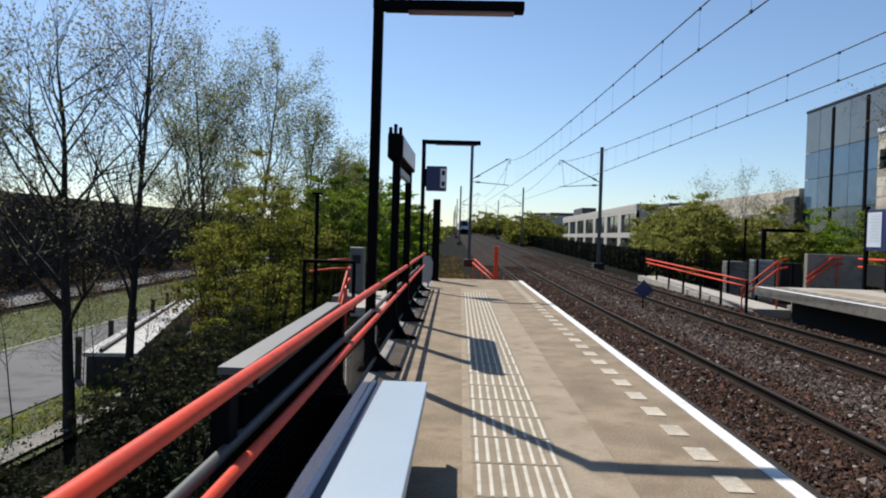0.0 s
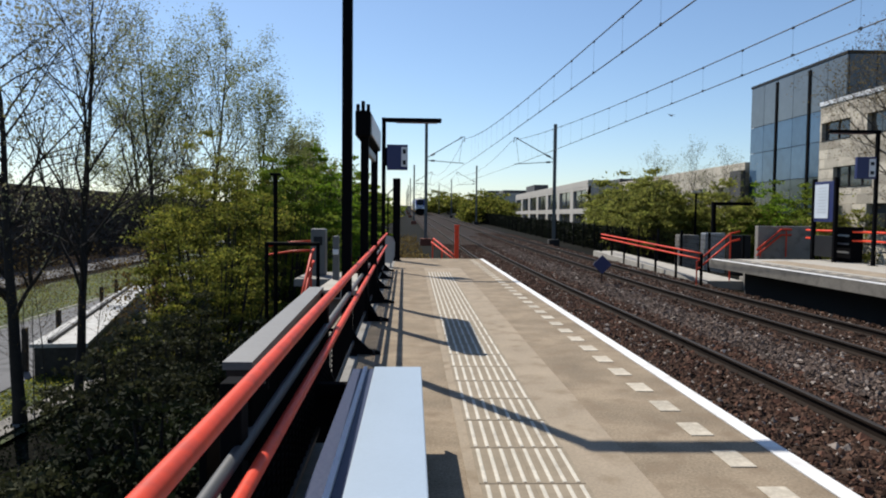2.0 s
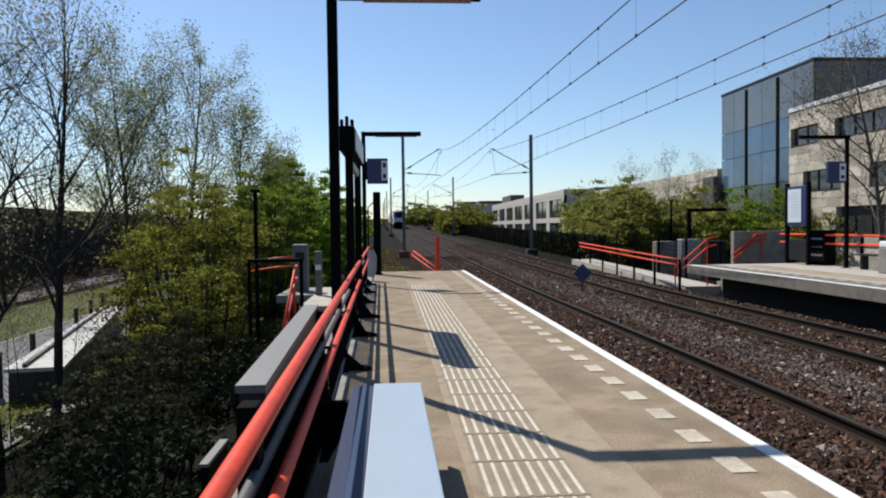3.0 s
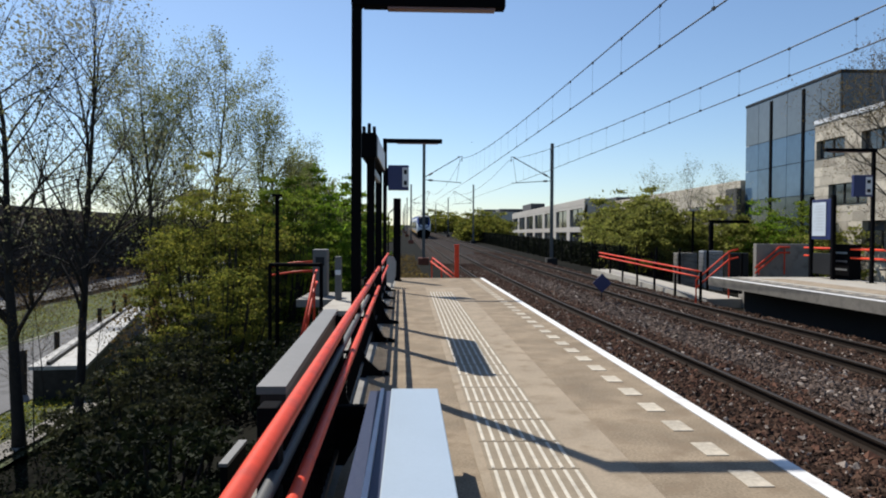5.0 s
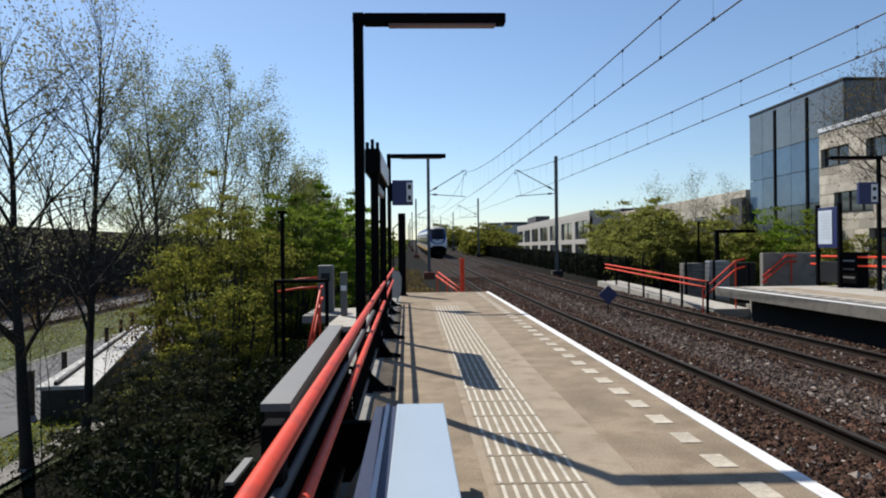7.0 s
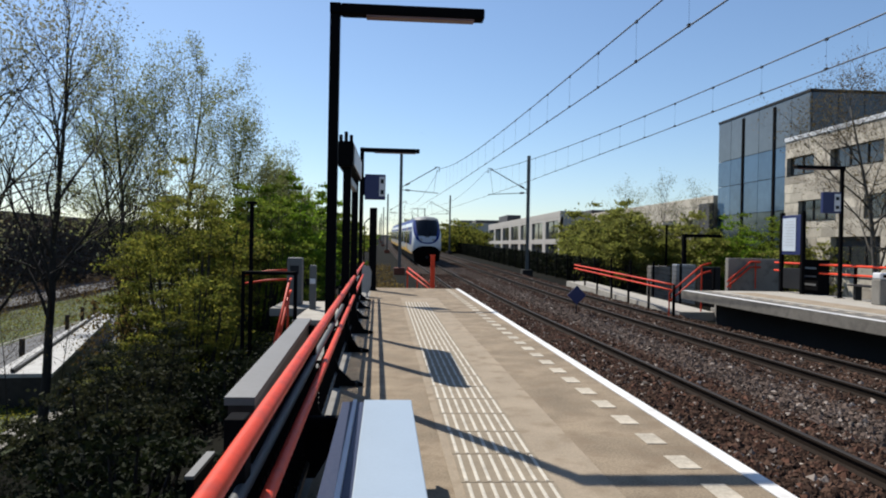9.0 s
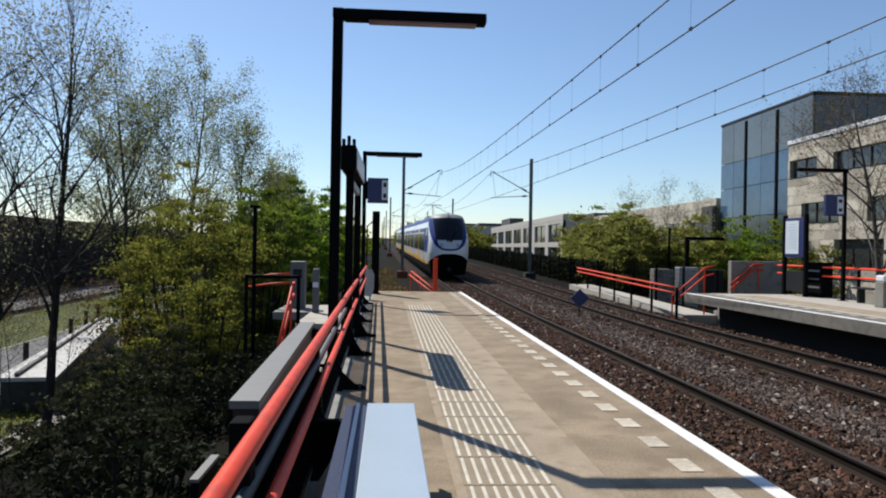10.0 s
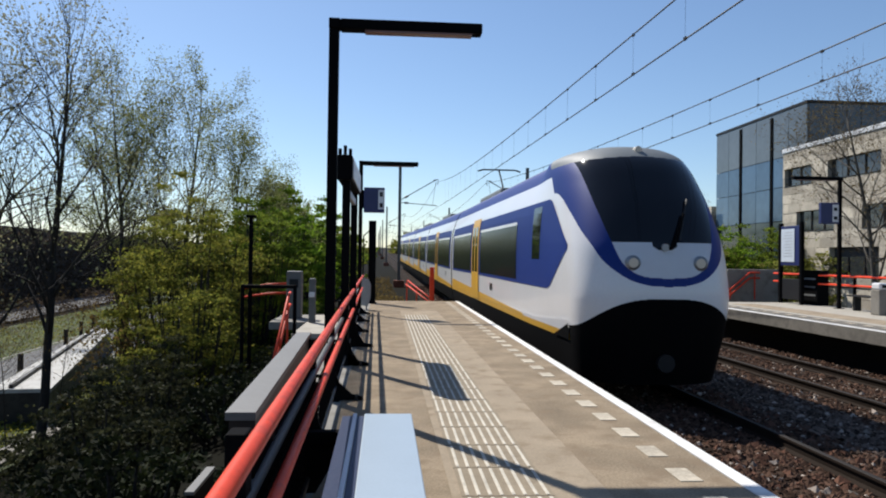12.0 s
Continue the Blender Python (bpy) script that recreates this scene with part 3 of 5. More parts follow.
# red barrier at the platform's end
gate = thing("end_barrier", label="red steel post with two red rails beside the platform end", category="barrier")
part("post", box(1.55, 1.69, END + 0.85, END + 1.0, -0.615, 1.03, 0.012), RED, gate)
part("post_cap", box(1.53, 1.71, END + 0.83, END + 1.02, 1.032, 1.07, 0.01), RED, gate)
for a, b in (((1.55, END + 0.92, 0.05), (0.99, END + 8.5, 0.36)), ((1.55, END + 0.92, -0.1), (0.9, END + 8.5, 0.2))):
    part("rail", tube([a, b], 0.028, 10), RED, gate, "red tube rail", True)
for k in (0.5, 1.0):
    x, y = 1.55 - 0.6 * k, END + 0.92 + 7.58 * k
    part("leg", tube([(x, y, -0.64), (x, y, 0.05 + 0.3 * k)], 0.025, 8), RED, gate)

# stair landing on the embankment side
land = thing("stair_landing", label="concrete stair landing beside the platform", category="stairs", kind="structure")
part("slab", box(-1.55, -0.68, 14.3, 18.4, -0.2, -0.03, 0.01), FARPAVE, land)
part("slab", box(-2.35, -1.56, 16.5, 18.4, -0.2, -0.03, 0.01), CONCRETE, land)
part("pier", box(-1.45, -0.8, 14.6, 18.2, -3.0, -0.204), CONCRETE, land)
srail = thing("stair_railing", label="red tubular stair handrails going down from the landing", category="railing")
for x in (-2.2,):
    for dz in (0.0, -0.22):
        part("handrail", tube([(x + 0.6, 14.4, 0.72 + dz), (x + 0.6, 14.2, 0.68 + dz), (x + 0.6, 12.2, -0.6 + dz)], 0.026, 10), RED, srail, "red tube handrail", True)
        part("handrail", tube([(x + 0.1, 17.9, 0.75 + dz), (x - 0.5, 18.2, 0.7 + dz), (x - 1.1, 18.4, 0.6 + dz)], 0.026, 8), RED, srail, "red tube handrail", True)
    for k in range(3):
        y = 14.1 - 0.85 * k
        part("post", tube([(x + 0.6, y, 0.62 - 0.63 * (14.2 - y)), (x + 0.6, y, -0.35 - 0.63 * (14.2 - y))], 0.02, 8), RED, srail)
frame_ = thing("guard_frame", label="black square steel guard rail at the landing edge", category="railing")
part("top_bar", tube([(-2.45, 14.3, 0.83), (-1.5, 14.3, 0.83)], 0.035, 8), BLACK, frame_)
for x in (-2.45, -1.5):
    part("post", tube([(x, 14.3, 0.86), (x, 14.3, -0.03 if x > -2 else -1.4)], 0.035, 8), BLACK, frame_)
tallpost = thing("lamp_post", -3.1, 18.2, -1.6, label="slim black lamp post on the embankment", category="lamp post")
part("pole", tube([(0, 0, -0.6), (0, 0, 3.9)], 0.05, 8), BLACK, tallpost)
part("head", box(-0.12, 0.12, -0.06, 0.06, 3.9, 3.96, 0.01), BLACK, tallpost)
cab = thing("ticket_machine", -1.95, 17.5, -0.03, label="light grey ticket machine on the landing", category="machine")
part("body", box(-0.17, 0.17, -0.15, 0.15, 0.0, 1.08, 0.03), CAP, cab)
part("screen", box(-0.1, 0.1, -0.162, -0.151, 0.7, 0.9, 0.004), DARK, cab)
reader = thing("card_reader", -1.42, 16.4, -0.03, label="slim grey card reader post with a white head", category="card reader")
part("column", box(-0.07, 0.07, -0.06, 0.06, 0, 0.95, 0.02), CAP, reader)
part("head", box(-0.06, 0.06, -0.09, -0.062, 0.55, 0.66, 0.01), WHITE, reader, "white reader face")


# ---- the far platform ----
R = 10.27
plat2 = thing("far_platform", label="opposite concrete platform with white edge line and overhanging slab", category="platform", kind="structure")
def along2(name, x0, x1, y0, y1, z0, z1, material, label=""):
    ys_ = [y0 + (y1 - y0) * i / 10 for i in range(11)]
    return part(name, sweep(((x0, z0), (x1, z0), (x1, z1), (x0, z1)), lambda y: (skew(y) + 0.17, 0.0), ys_), material, plat2, label)
RE = 24.5
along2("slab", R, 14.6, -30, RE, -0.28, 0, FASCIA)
along2("paving", R + 0.9, 14.55, -30, RE - 0.02, 0.0, 0.004, FARPAVE, "pale sunlit paving")
# wall coloured near black so that the hollow under the slab reads as shade
along2("support_wall", R + 1.0, 14.5, -30, RE - 0.5, -1.3, -0.284, DARK_CONC, "wall under the slab, coloured near black for the shade there")
along2("edge_line", R + 0.006, R + 0.2, -30, RE - 0.05, 0.0, 0.006, WHITE_LINE, "white painted edge line")
along2("paving_band", R + 1.2, R + 2.1, -30, RE - 1, 0.0045, 0.009, PALE, "pale paving band")
for i in range(70):
    y = RE - 0.6 - 0.6 * i
    ob = new("dash_tile", dash)
    ob.parent = plat2
    ob.location = (R + 0.62 + 0.17 + skew(y), y, 0.007)

wall = part("stair_wall", box(12.8, 14.9, 26.3, 26.55, -1.2, 1.12, 0.02), CONCRETE)
tagged(wall, "grey concrete wall beside the far stairs", "wall", kind="structure")
stairs2 = thing("far_stairs", label="concrete steps up to the far platform with red handrails", category="stairs", kind="structure")
for k in range(5):
    part("step", box(12.0, 12.75, RE + 0.3 * k, RE + 0.3 * (k + 1), -1.2, -0.03 - 0.17 * k, 0.01), CONCRETE, stairs2)
srail2 = thing("stair_handrail", label="red stair handrail sloping beside the concrete wall", category="railing", group="red handrails")
for dz in (0.0, -0.2):
    part("handrail", tube([(12.62, 26.0, 0.25 + dz), (13.6, 26.2, 1.0 + dz), (14.0, 26.22, 1.0 + dz)], 0.035, 8), RED, srail2, "red tube handrail", True)
step_rail = thing("step_handrail", label="red double handrail at the foot of the far steps", category="railing", group="red handrails")
for pts in (((10.02, 25.0, -0.146), (11.59, 25.9, 0.838), (11.929, 25.9, 0.925)), ((10.023, 25.0, -0.424), (11.592, 25.9, 0.549), (11.932, 25.9, 0.635))):
    part("handrail", tube(list(pts), 0.032, 8), RED, step_rail, "red tube handrail", True)
for x, y, t in ((10.02, 25.0, -0.146), (11.59, 25.9, 0.838)):
    part("post", tube([(x, y, -1.1), (x, y, t)], 0.028, 8), RED, step_rail)
for x, y, b, t in ((12.8, 26.1, 0, 0.35), (13.8, 26.2, 0, 0.95)):
    part("post", tube([(x, y, b), (x, y, t)], 0.025, 6), RED, srail2)

ramp = thing("access_ramp", label="pale concrete ramp falling away from the far platform", category="ramp", kind="structure")
part("slab", prism([(25.7, -0.86), (42, -0.62), (42, -0.95), (25.7, -1.3)], "x", 10.7, 12.0), FARPAVE, ramp)
rrail = thing("ramp_railing", label="black-post ramp railing with two orange-red tubes", category="railing", group="red handrails")
for z in (0.27, 0.07):
    part("handrail", tube([(10.18, 25.0, z - 0.12), (10.22, 27, z - 0.08), (10.95, 41.2, z + 0.12)], 0.035, 8), RED, rrail, "orange-red tube rail", True)
for k in range(7):
    y = 25.0 + 2.7 * k
    x = 10.18 + 0.77 * (y - 25) / 16.2
    part("post", box(x - 0.04, x + 0.04, y - 0.04, y + 0.04, -0.95, 0.16 + 0.014 * (y - 25), 0.006), BLACK, rrail)

srl = platform_lamp(13.98, 21.6, 4.05, 1.5, -1, "black platform lamp with a flat arm on the far platform")
bs2 = thing("track_sign", label="dark blue sign with white plate on the far lamp post", category="sign", group="blue track signs")
part("panel", box(13.32, 13.9, 21.5, 21.62, 2.6, 3.25, 0.01), BLUE, bs2)
part("plate", box(13.68, 13.87, 21.49, 21.498, 2.66, 3.19, 0.002), WHITE, bs2)
for z in (2.78, 3.05):
    part("mark", box(13.72, 13.83, 21.483, 21.489, z - 0.05, z + 0.05, 0.002), DARK, bs2)
info = thing("information_board", label="tall blue-framed information board with a white timetable sheet", category="notice board")
for y in (23.22, 24.45):
    part("post", box(13.72, 13.84, y - 0.06, y + 0.06, 0.002, 2.75, 0.01), BLACK, info)
part("frame", box(13.74, 13.82, 23.3, 24.39, 1.3, 2.64, 0.01), BLUE, info)
part("sheet", box(13.722, 13.737, 23.56, 24.33, 1.42, 2.54, 0.004), SHEET, info, "white printed timetable sheet")
part("lower_panel", box(13.75, 13.81, 23.3, 24.3, 0.15, 0.85, 0.01), DARK, info)
for k in range(9):
    z = 2.42 - 0.1 * k
    part("print_bar", box(13.714, 13.72, 23.66, 24.1 + 0.05 * (k % 3), z - 0.006, z + 0.006), LAMP_GLASS, info)
rr2 = thing("far_railing", label="orange-red two-bar railing on the far platform", category="railing", group="red handrails")
for z in (1.0, 0.72):
    part("handrail", tube([(14.35, -20, z), (14.2, 25.6, z)], 0.035, 8), RED, rr2, "orange-red tube rail", True)
for k in range(22):
    y = 25.4 - 2.0 * k
    part("post", box(14.3, 14.38, y - 0.035, y + 0.035, 0.002, 1.03, 0.006), BLACK, rr2)
bin_ = thing("litter_bin", 13.55, 19.2, 0, label="grey litter bin with a pale hooded opening", category="bin")
part("body", box(-0.18, 0.18, -0.18, 0.18, 0.004, 0.7, 0.03), CONCRETE, bin_)
part("hood", box(-0.17, 0.17, -0.17, 0.17, 0.702, 0.88, 0.04), WHITE, bin_, "pale hood with a dark slot")
part("slot", box(-0.1, 0.1, -0.178, -0.171, 0.75, 0.83), T_BLACK, bin_)
seat2 = thing("platform_bench", 14.0, 20.2, 0, label="dark bench against the far railing", category="bench")
part("seat", box(-0.22, 0.2, -0.8, 0.8, 0.42, 0.47, 0.01), DARK, seat2)
for y in (-0.6, 0.6):
    part("leg", box(-0.1, 0.1, y - 0.04, y + 0.04, 0.004, 0.418), DARK, seat2)
dk = thing("dark_cabinet", 14.35, 23.4, 0, label="black slatted cabinet beside the notice board", category="cabinet")
part("body", box(-0.2, 0.2, -0.45, 0.45, 0.004, 1.15, 0.02), BLACK, dk)
for k in range(3):
    part("slat", box(-0.21, -0.203, -0.35, 0.35, 0.3 + 0.27 * k, 0.36 + 0.27 * k), GALV, dk)

dia = thing("diamond_marker", 6.75, 25.2, rail_z(25) - 0.2, label="small dark blue diamond marker on a short stake between the tracks", category="sign")
part("stake", tube([(0, 0, -0.1), (0, 0, 0.45)], 0.025, 6), DARK, dia)
bm = box(-0.24, 0.24, -0.012, 0.012, -0.24, 0.24, 0.004)
bmesh.ops.transform(bm, matrix=Matrix.Translation((0, -0.03, 0.72)) @ Matrix.Rotation(radians(45), 4, "Y"), verts=bm.verts)
part("diamond", bm, BLUE, dia)

# small things beyond the far platform
rl = thing("lamp_post", 17.2, 43, -1.2, label="thin black lamp post with a pale angled head", category="lamp post")
part("pole", tube([(0, 0, -0.6), (0, 0, 4.1)], 0.07, 8), BLACK, rl)
part("head", box(-0.3, 0.25, -0.12, 0.12, 4.1, 4.25, 0.03), CREAM, rl, "pale lamp head")
gt = thing("black_gateway", label="black square steel gateway frame", category="gate")
part("post", box(16.5, 16.7, 38.9, 39.1, -1.8, 2.1, 0.01), BLACK, gt)
part("beam", box(16.5, 18.7, 38.88, 39.12, 2.102, 2.28, 0.01), BLACK, gt)
bc = thing("bicycle_shelter", label="low grey service cabinets behind the fence", category="cabinet")
for k in range(3):
    part("cabinet_unit", box(13.2 + 1.3 * k, 14.2 + 1.3 * k, 35, 35.6, -1.4, 0.55 + 0.1 * (k % 2), 0.03), (CONCRETE, GALV, DARK)[k], bc)

# black fence along the far side
fence = thing("line_fence", label="dark wire fence grown over along the railway", category="fence")
def fence_x(y):
    return track_x(y, 1) + 4.6
fy = [28 + 3.0 * k for k in range(50)]
for y in fy:
    part("post", box(fence_x(y) - 0.04, fence_x(y) + 0.04, y - 0.04, y + 0.04, rail_z(y) - 0.6, rail_z(y) + 1.5), BLACK, fence)
bm = bmesh.new()
for a, b in zip(fy, fy[1:]):
    for k in range(9):
        tube([(fence_x(a), a, rail_z(a) - 0.25 + 0.2 * k), (fence_x(b), b, rail_z(b) - 0.25 + 0.2 * k)], 0.006, 3, bm)
    for k in range(20):
        y = a + (b - a) * k / 20
        tube([(fence_x(y), y, rail_z(y) - 0.3), (fence_x(y), y, rail_z(y) + 1.4)], 0.006, 3, bm)
part("wire_mesh", bm, BLACK, fence)


# ---- overhead line ----
RUST = mat("rusty_paint", (0.22, 0.06, 0.03), 0.8, var=0.4, fine=20, coarse=3, bump=0.2)


def mast(x, y, way, reach, label):
    z = rail_z(y)
    m = thing("catenary_mast", x, y, z, label=label, category="mast", group="catenary masts")
    part("column", prism([(-0.11, -0.11), (0.11, -0.11), (0.11, -0.09), (0.015, -0.09), (0.015, 0.09), (0.11, 0.09), (0.11, 0.11), (-0.11, 0.11), (-0.11, 0.09), (-0.015, 0.09), (-0.015, -0.09), (-0.11, -0.09)], "z", -0.1, 8.75), MAST, m)
    part("footing", box(-0.4, 0.4, -0.4, 0.4, -0.9, 0.12, 0.04), RUST if way > 0 else DARK_CONC, m)
    a = part("cantilever", tube([(0, 0, 6.1), (way * reach, 0, 7.7)], 0.035, 6), MAST, m, "sloping tube arm")
    part("registration_tube", tube([(0, 0, 5.95), (way * (reach + 0.1), 0, 5.75)], 0.03, 6), MAST, m)
    part("steady_arm", tube([(way * reach, 0, 7.6), (way * (reach - 0.25), 0, 5.78)], 0.012, 4), MAST, m)
    part("hook", tube([(way * (reach - 0.2), 0, 7.68), (way * (reach + 0.15), 0, 7.72), (way * (reach + 0.15), 0, 7.35)], 0.035, 6), MAST, a)
    for z_ in (6.1, 5.95):
        part("insulator", tube([(way * 0.35, 0, z_ + (0.2 if z_ > 6 else -0.02)), (way * 0.65, 0, z_ + (0.36 if z_ > 6 else -0.04))], 0.07, 8), DARK, m)
    return m


MAST_Y = (-7, 53, 108, 163, 218, 273, 330)
for y in MAST_Y:
    mast(track_x(y, 0) - 2.75, y, 1, 2.7, "grey steel catenary mast with a sloping cantilever arm")
    mast(track_x(y, 1) + 2.6, y, -1, 2.95, "grey steel catenary mast reaching over the far track")


def wire_z(y, upper, far=0):
    base = rail_z(y) + 5.63
    if not upper:
        return base
    if y <= 53:
        k = abs(y - 10) / 43
        return base + (0.57 + 1.3 * k * k if far else 0.75 + 1.2 * k ** 3)
    for a, b in zip(MAST_Y, MAST_Y[1:]):
        if a <= y <= b:
            k = (y - (a + b) / 2) / ((b - a) / 2)
            return base + 0.72 + 1.2 * k * k
    return base + 1.0


wy = steps((-7, 60, 67), (60, 330, 100))
STAGGER = ((-7, 53, 330), (0.52, 0.06, 0.06)), ((-7, 53, 330), (0.06, -0.6, -0.6))


def line_x(y, far):
    """The wires swing to and fro over the track between the masts."""
    sway = 0.0
    if y < 53:
        sway = -0.38 * math.sin(math.pi * (y + 7) / 60) ** 2 * (0.6 + 0.4 * far)
    return track_x(y, far) + float(np.interp(y, *STAGGER[far])) + sway


for far in (0, 1):
    w = thing("overhead_line", label="dark overhead contact line with its messenger wire and droppers", category="wire", group="overhead lines")
    part("contact_wire", tube([(line_x(y, far), y, wire_z(y, 0)) for y in wy], 0.0125, 6), DARK, w)
    part("messenger_wire", tube([(line_x(y, far), y, wire_z(y, 1, far)) for y in wy], 0.0135, 6), DARK, w)
    for k in range(22):
        y = 3.3 + 2.1 * k
        x, lo, hi = line_x(y, far), wire_z(y, 0), wire_z(y, 1, far)
        d = part("dropper", tube([(x, y, lo), (x, y, hi)], 0.0022, 4), DARK, w)
        part("clamp", box(x - 0.016, x + 0.016, y - 0.04, y + 0.04, lo - 0.014, lo + 0.035), DARK, d)
        part("clamp", box(x - 0.016, x + 0.016, y - 0.04, y + 0.04, hi - 0.035, hi + 0.014), DARK, d)


# ---- buildings ----
def facade_block(name, x0, x1, y0, y1, z0, z1, wall_m, floors, bay, win_h, win_w, label, pane_m=PANE, group=""):
    """A block whose west front has rows of recessed windows."""
    b = thing(name, label=label, category="building", group=group)
    zs = [z0 + (z1 - z0 - 0.9) * i / floors for i in range(floors + 1)]
    n = max(1, round((y1 - y0) / bay))
    step = (y1 - y0) / n
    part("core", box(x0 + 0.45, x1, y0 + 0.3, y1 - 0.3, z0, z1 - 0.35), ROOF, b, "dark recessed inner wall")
    bm = bmesh.new()
    for i in range(floors):
        fl, h = zs[i], zs[i + 1] - zs[i]
        lo, hi = fl + (h - win_h) * 0.45, fl + (h - win_h) * 0.45 + win_h
        add_box(bm, x0, x0 + 0.4, y0, y1, fl, lo)
        add_box(bm, x0, x0 + 0.4, y0, y1, hi, fl + h)
        for k in range(n + 1):
            c = y0 + step * k
            half = (step - win_w) / 2
            add_box(bm, x0 + 0.003, x0 + 0.4, max(y0, c - half), min(y1, c + half), lo, hi)
    part("front_wall", bm, wall_m, b)
    for i in range(floors):
        fl, h = zs[i], zs[i + 1] - zs[i]
        lo = fl + (h - win_h) * 0.45
        for k in range(n):
            c = y0 + step * (k + 0.5)
            w = part("window", box(x0 + 0.28, x0 + 0.33, c - win_w / 2, c + win_w / 2, lo, lo + win_h), pane_m, b)
            part("mullion", box(x0 + 0.2, x0 + 0.27, c - 0.05, c + 0.05, lo, lo + win_h), DARK, w)
    part("end_wall", box(x0 + 0.003, x1, y0, y0 + 0.28, z0, z1 - 0.9), wall_m, b)
    part("end_wall", box(x0 + 0.003, x1, y1 - 0.28, y1, z0, z1 - 0.9), wall_m, b)
    part("parapet", box(x0 - 0.02, x1, y0 - 0.02, y1 + 0.02, z1 - 0.9, z1, 0.04), wall_m, b)
    return b


B0 = -2.2
office = thing("office_building", label="cream-clad three-storey office building with dark strip windows", category="building")
OX, OY0, OY1, OTOP = 25.0, 12.0, 43.4, 8.55
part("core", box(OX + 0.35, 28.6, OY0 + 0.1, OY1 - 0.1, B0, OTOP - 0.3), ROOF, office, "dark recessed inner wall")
part("end_wall", box(OX + 0.003, 28.6, OY1 - 0.08, OY1, B0, OTOP - 0.3), CREAM, office)
part("parapet", box(OX - 0.06, 28.6, OY0, OY1 + 0.06, OTOP - 0.28, OTOP, 0.04), WHITE, office, "pale coping along the roof edge")
# storeys from the ground up: sill, head and the spans of the windows
STOREYS = ((0.1, 1.75, ((34.7, 38.7), (27.0, 31.5), (19.0, 24.0))), (3.3, 4.5, ((38.3, 41.9), (30.5, 36.0), (20.0, 27.5))), (6.15, 7.25, ((40.4, 43.2), (34.6, 38.9), (27.5, 33.05), (18.0, 24.5))))
for lo, hi, spans_ in STOREYS:
    for a, b in spans_:
        w = part("window", box(OX + 0.24, OX + 0.3, a, b, lo, hi), PANE, office)
        part("sill", box(OX - 0.04, OX + 0.24, a, b, lo - 0.05, lo, 0.008), DARK, w)
        n = max(2, round((b - a) / 1.3))
        for k in range(1, n):
            c = a + (b - a) * k / n
            part("mullion", box(OX + 0.18, OX + 0.235, c - 0.035, c + 0.035, lo, hi), DARK, w)
# cladding slabs in courses of uneven lengths
orng = random.Random(77)
z = B0
while z < OTOP - 0.35:
    cuts = sorted({B0} | {v for q in STOREYS for v in q[:2]} | {OTOP - 0.28})
    top = min([z + 0.56] + [v for v in cuts if v > z + 0.06])
    open_ = sorted(sp for lo, hi, sps in STOREYS if lo - 0.01 <= z < hi - 0.01 for sp in sps)
    y = OY0
    while y < OY1 - 0.01:
        inside = [sp for sp in open_ if sp[0] - 0.01 <= y < sp[1] - 0.01]
        if inside:
            y = inside[0][1]
            continue
        ahead = [sp[0] for sp in open_ if sp[0] > y + 0.01]
        end = min([y + orng.choice((0.9, 1.3, 1.8, 2.4)), OY1] + ahead)
        proud = orng.uniform(0.0, 0.02)
        part("cladding_slab", box(OX - proud, OX + 0.34, y + 0.006, end - 0.006, z + 0.006, top - 0.006), CREAM, office)
        y = end
    z = top
facade_block("low_office", 28.7, 44, 60.9, 121, B0, 6.3, CREAM, 2, 7, 1.8, 4.2, "long low cream-clad office building behind trees")
facade_block("white_office", 24.0, 28.4, 98, 172, B0 + 1, 6.6, PALEWALL, 2, 10.5, 2.7, 8.4, "far white office building with large framed windows")
facade_block("white_office", 18.0, 30, 190, 300, B0 + 2, 7.6, PALEWALL, 3, 9, 1.5, 5, "distant white office building with rows of windows")
for x, y, w, h in ((25, 150, 3, 1.6), (32, 110, 10, 1.2), (26, 215, 9, 3.0), (24, 245, 7, 4.5), (26, 280, 9, 5.0)):
    rb = part("roof_cabin", box(x, x + w, y, y + 12, 6.35 if y < 180 else 7.65, (6.6 if 120 < y < 180 else 6.3 if y < 180 else 7.6) + h * (0.6 if y > 180 else 1), 0.05), ROOF)
    tagged(rb, "dark flat plant room on a building roof", "roof cabin", group="roof cabins")

tower = thing("glass_building", label="tall glass-clad office block with dark mullions", category="building")
tx0, tx1, ty0, ty1, tz = 28.9, 52.0, 47.1, 60.55, 12.5
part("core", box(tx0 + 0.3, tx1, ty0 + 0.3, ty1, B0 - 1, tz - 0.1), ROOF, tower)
part("roof_edge", box(tx0 - 0.05, tx1, ty0 - 0.05, ty1, tz, tz + 0.22, 0.03), DARK, tower)
rows = [(B0, 1.2), (1.25, 4.4), (4.45, 6.9), (6.95, 9.1), (9.15, tz - 0.02)]
for i, (lo, hi) in enumerate(rows):
    for k in range(6):
        a = ty0 + 0.06 + (ty1 - ty0 - 0.1) * k / 6
        # pane colour by row: grey top, painted sky reflection, painted dark greenery reflection
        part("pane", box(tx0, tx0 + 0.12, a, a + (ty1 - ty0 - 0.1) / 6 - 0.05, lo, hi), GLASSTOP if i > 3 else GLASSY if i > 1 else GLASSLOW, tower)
    for k in range(12):
        a = tx0 + 0.14 + (tx1 - tx0 - 0.2) * k / 12
        part("pane", box(a, a + (tx1 - tx0 - 0.2) / 12 - 0.05, ty0, ty0 + 0.12, lo, hi), PANE, tower)
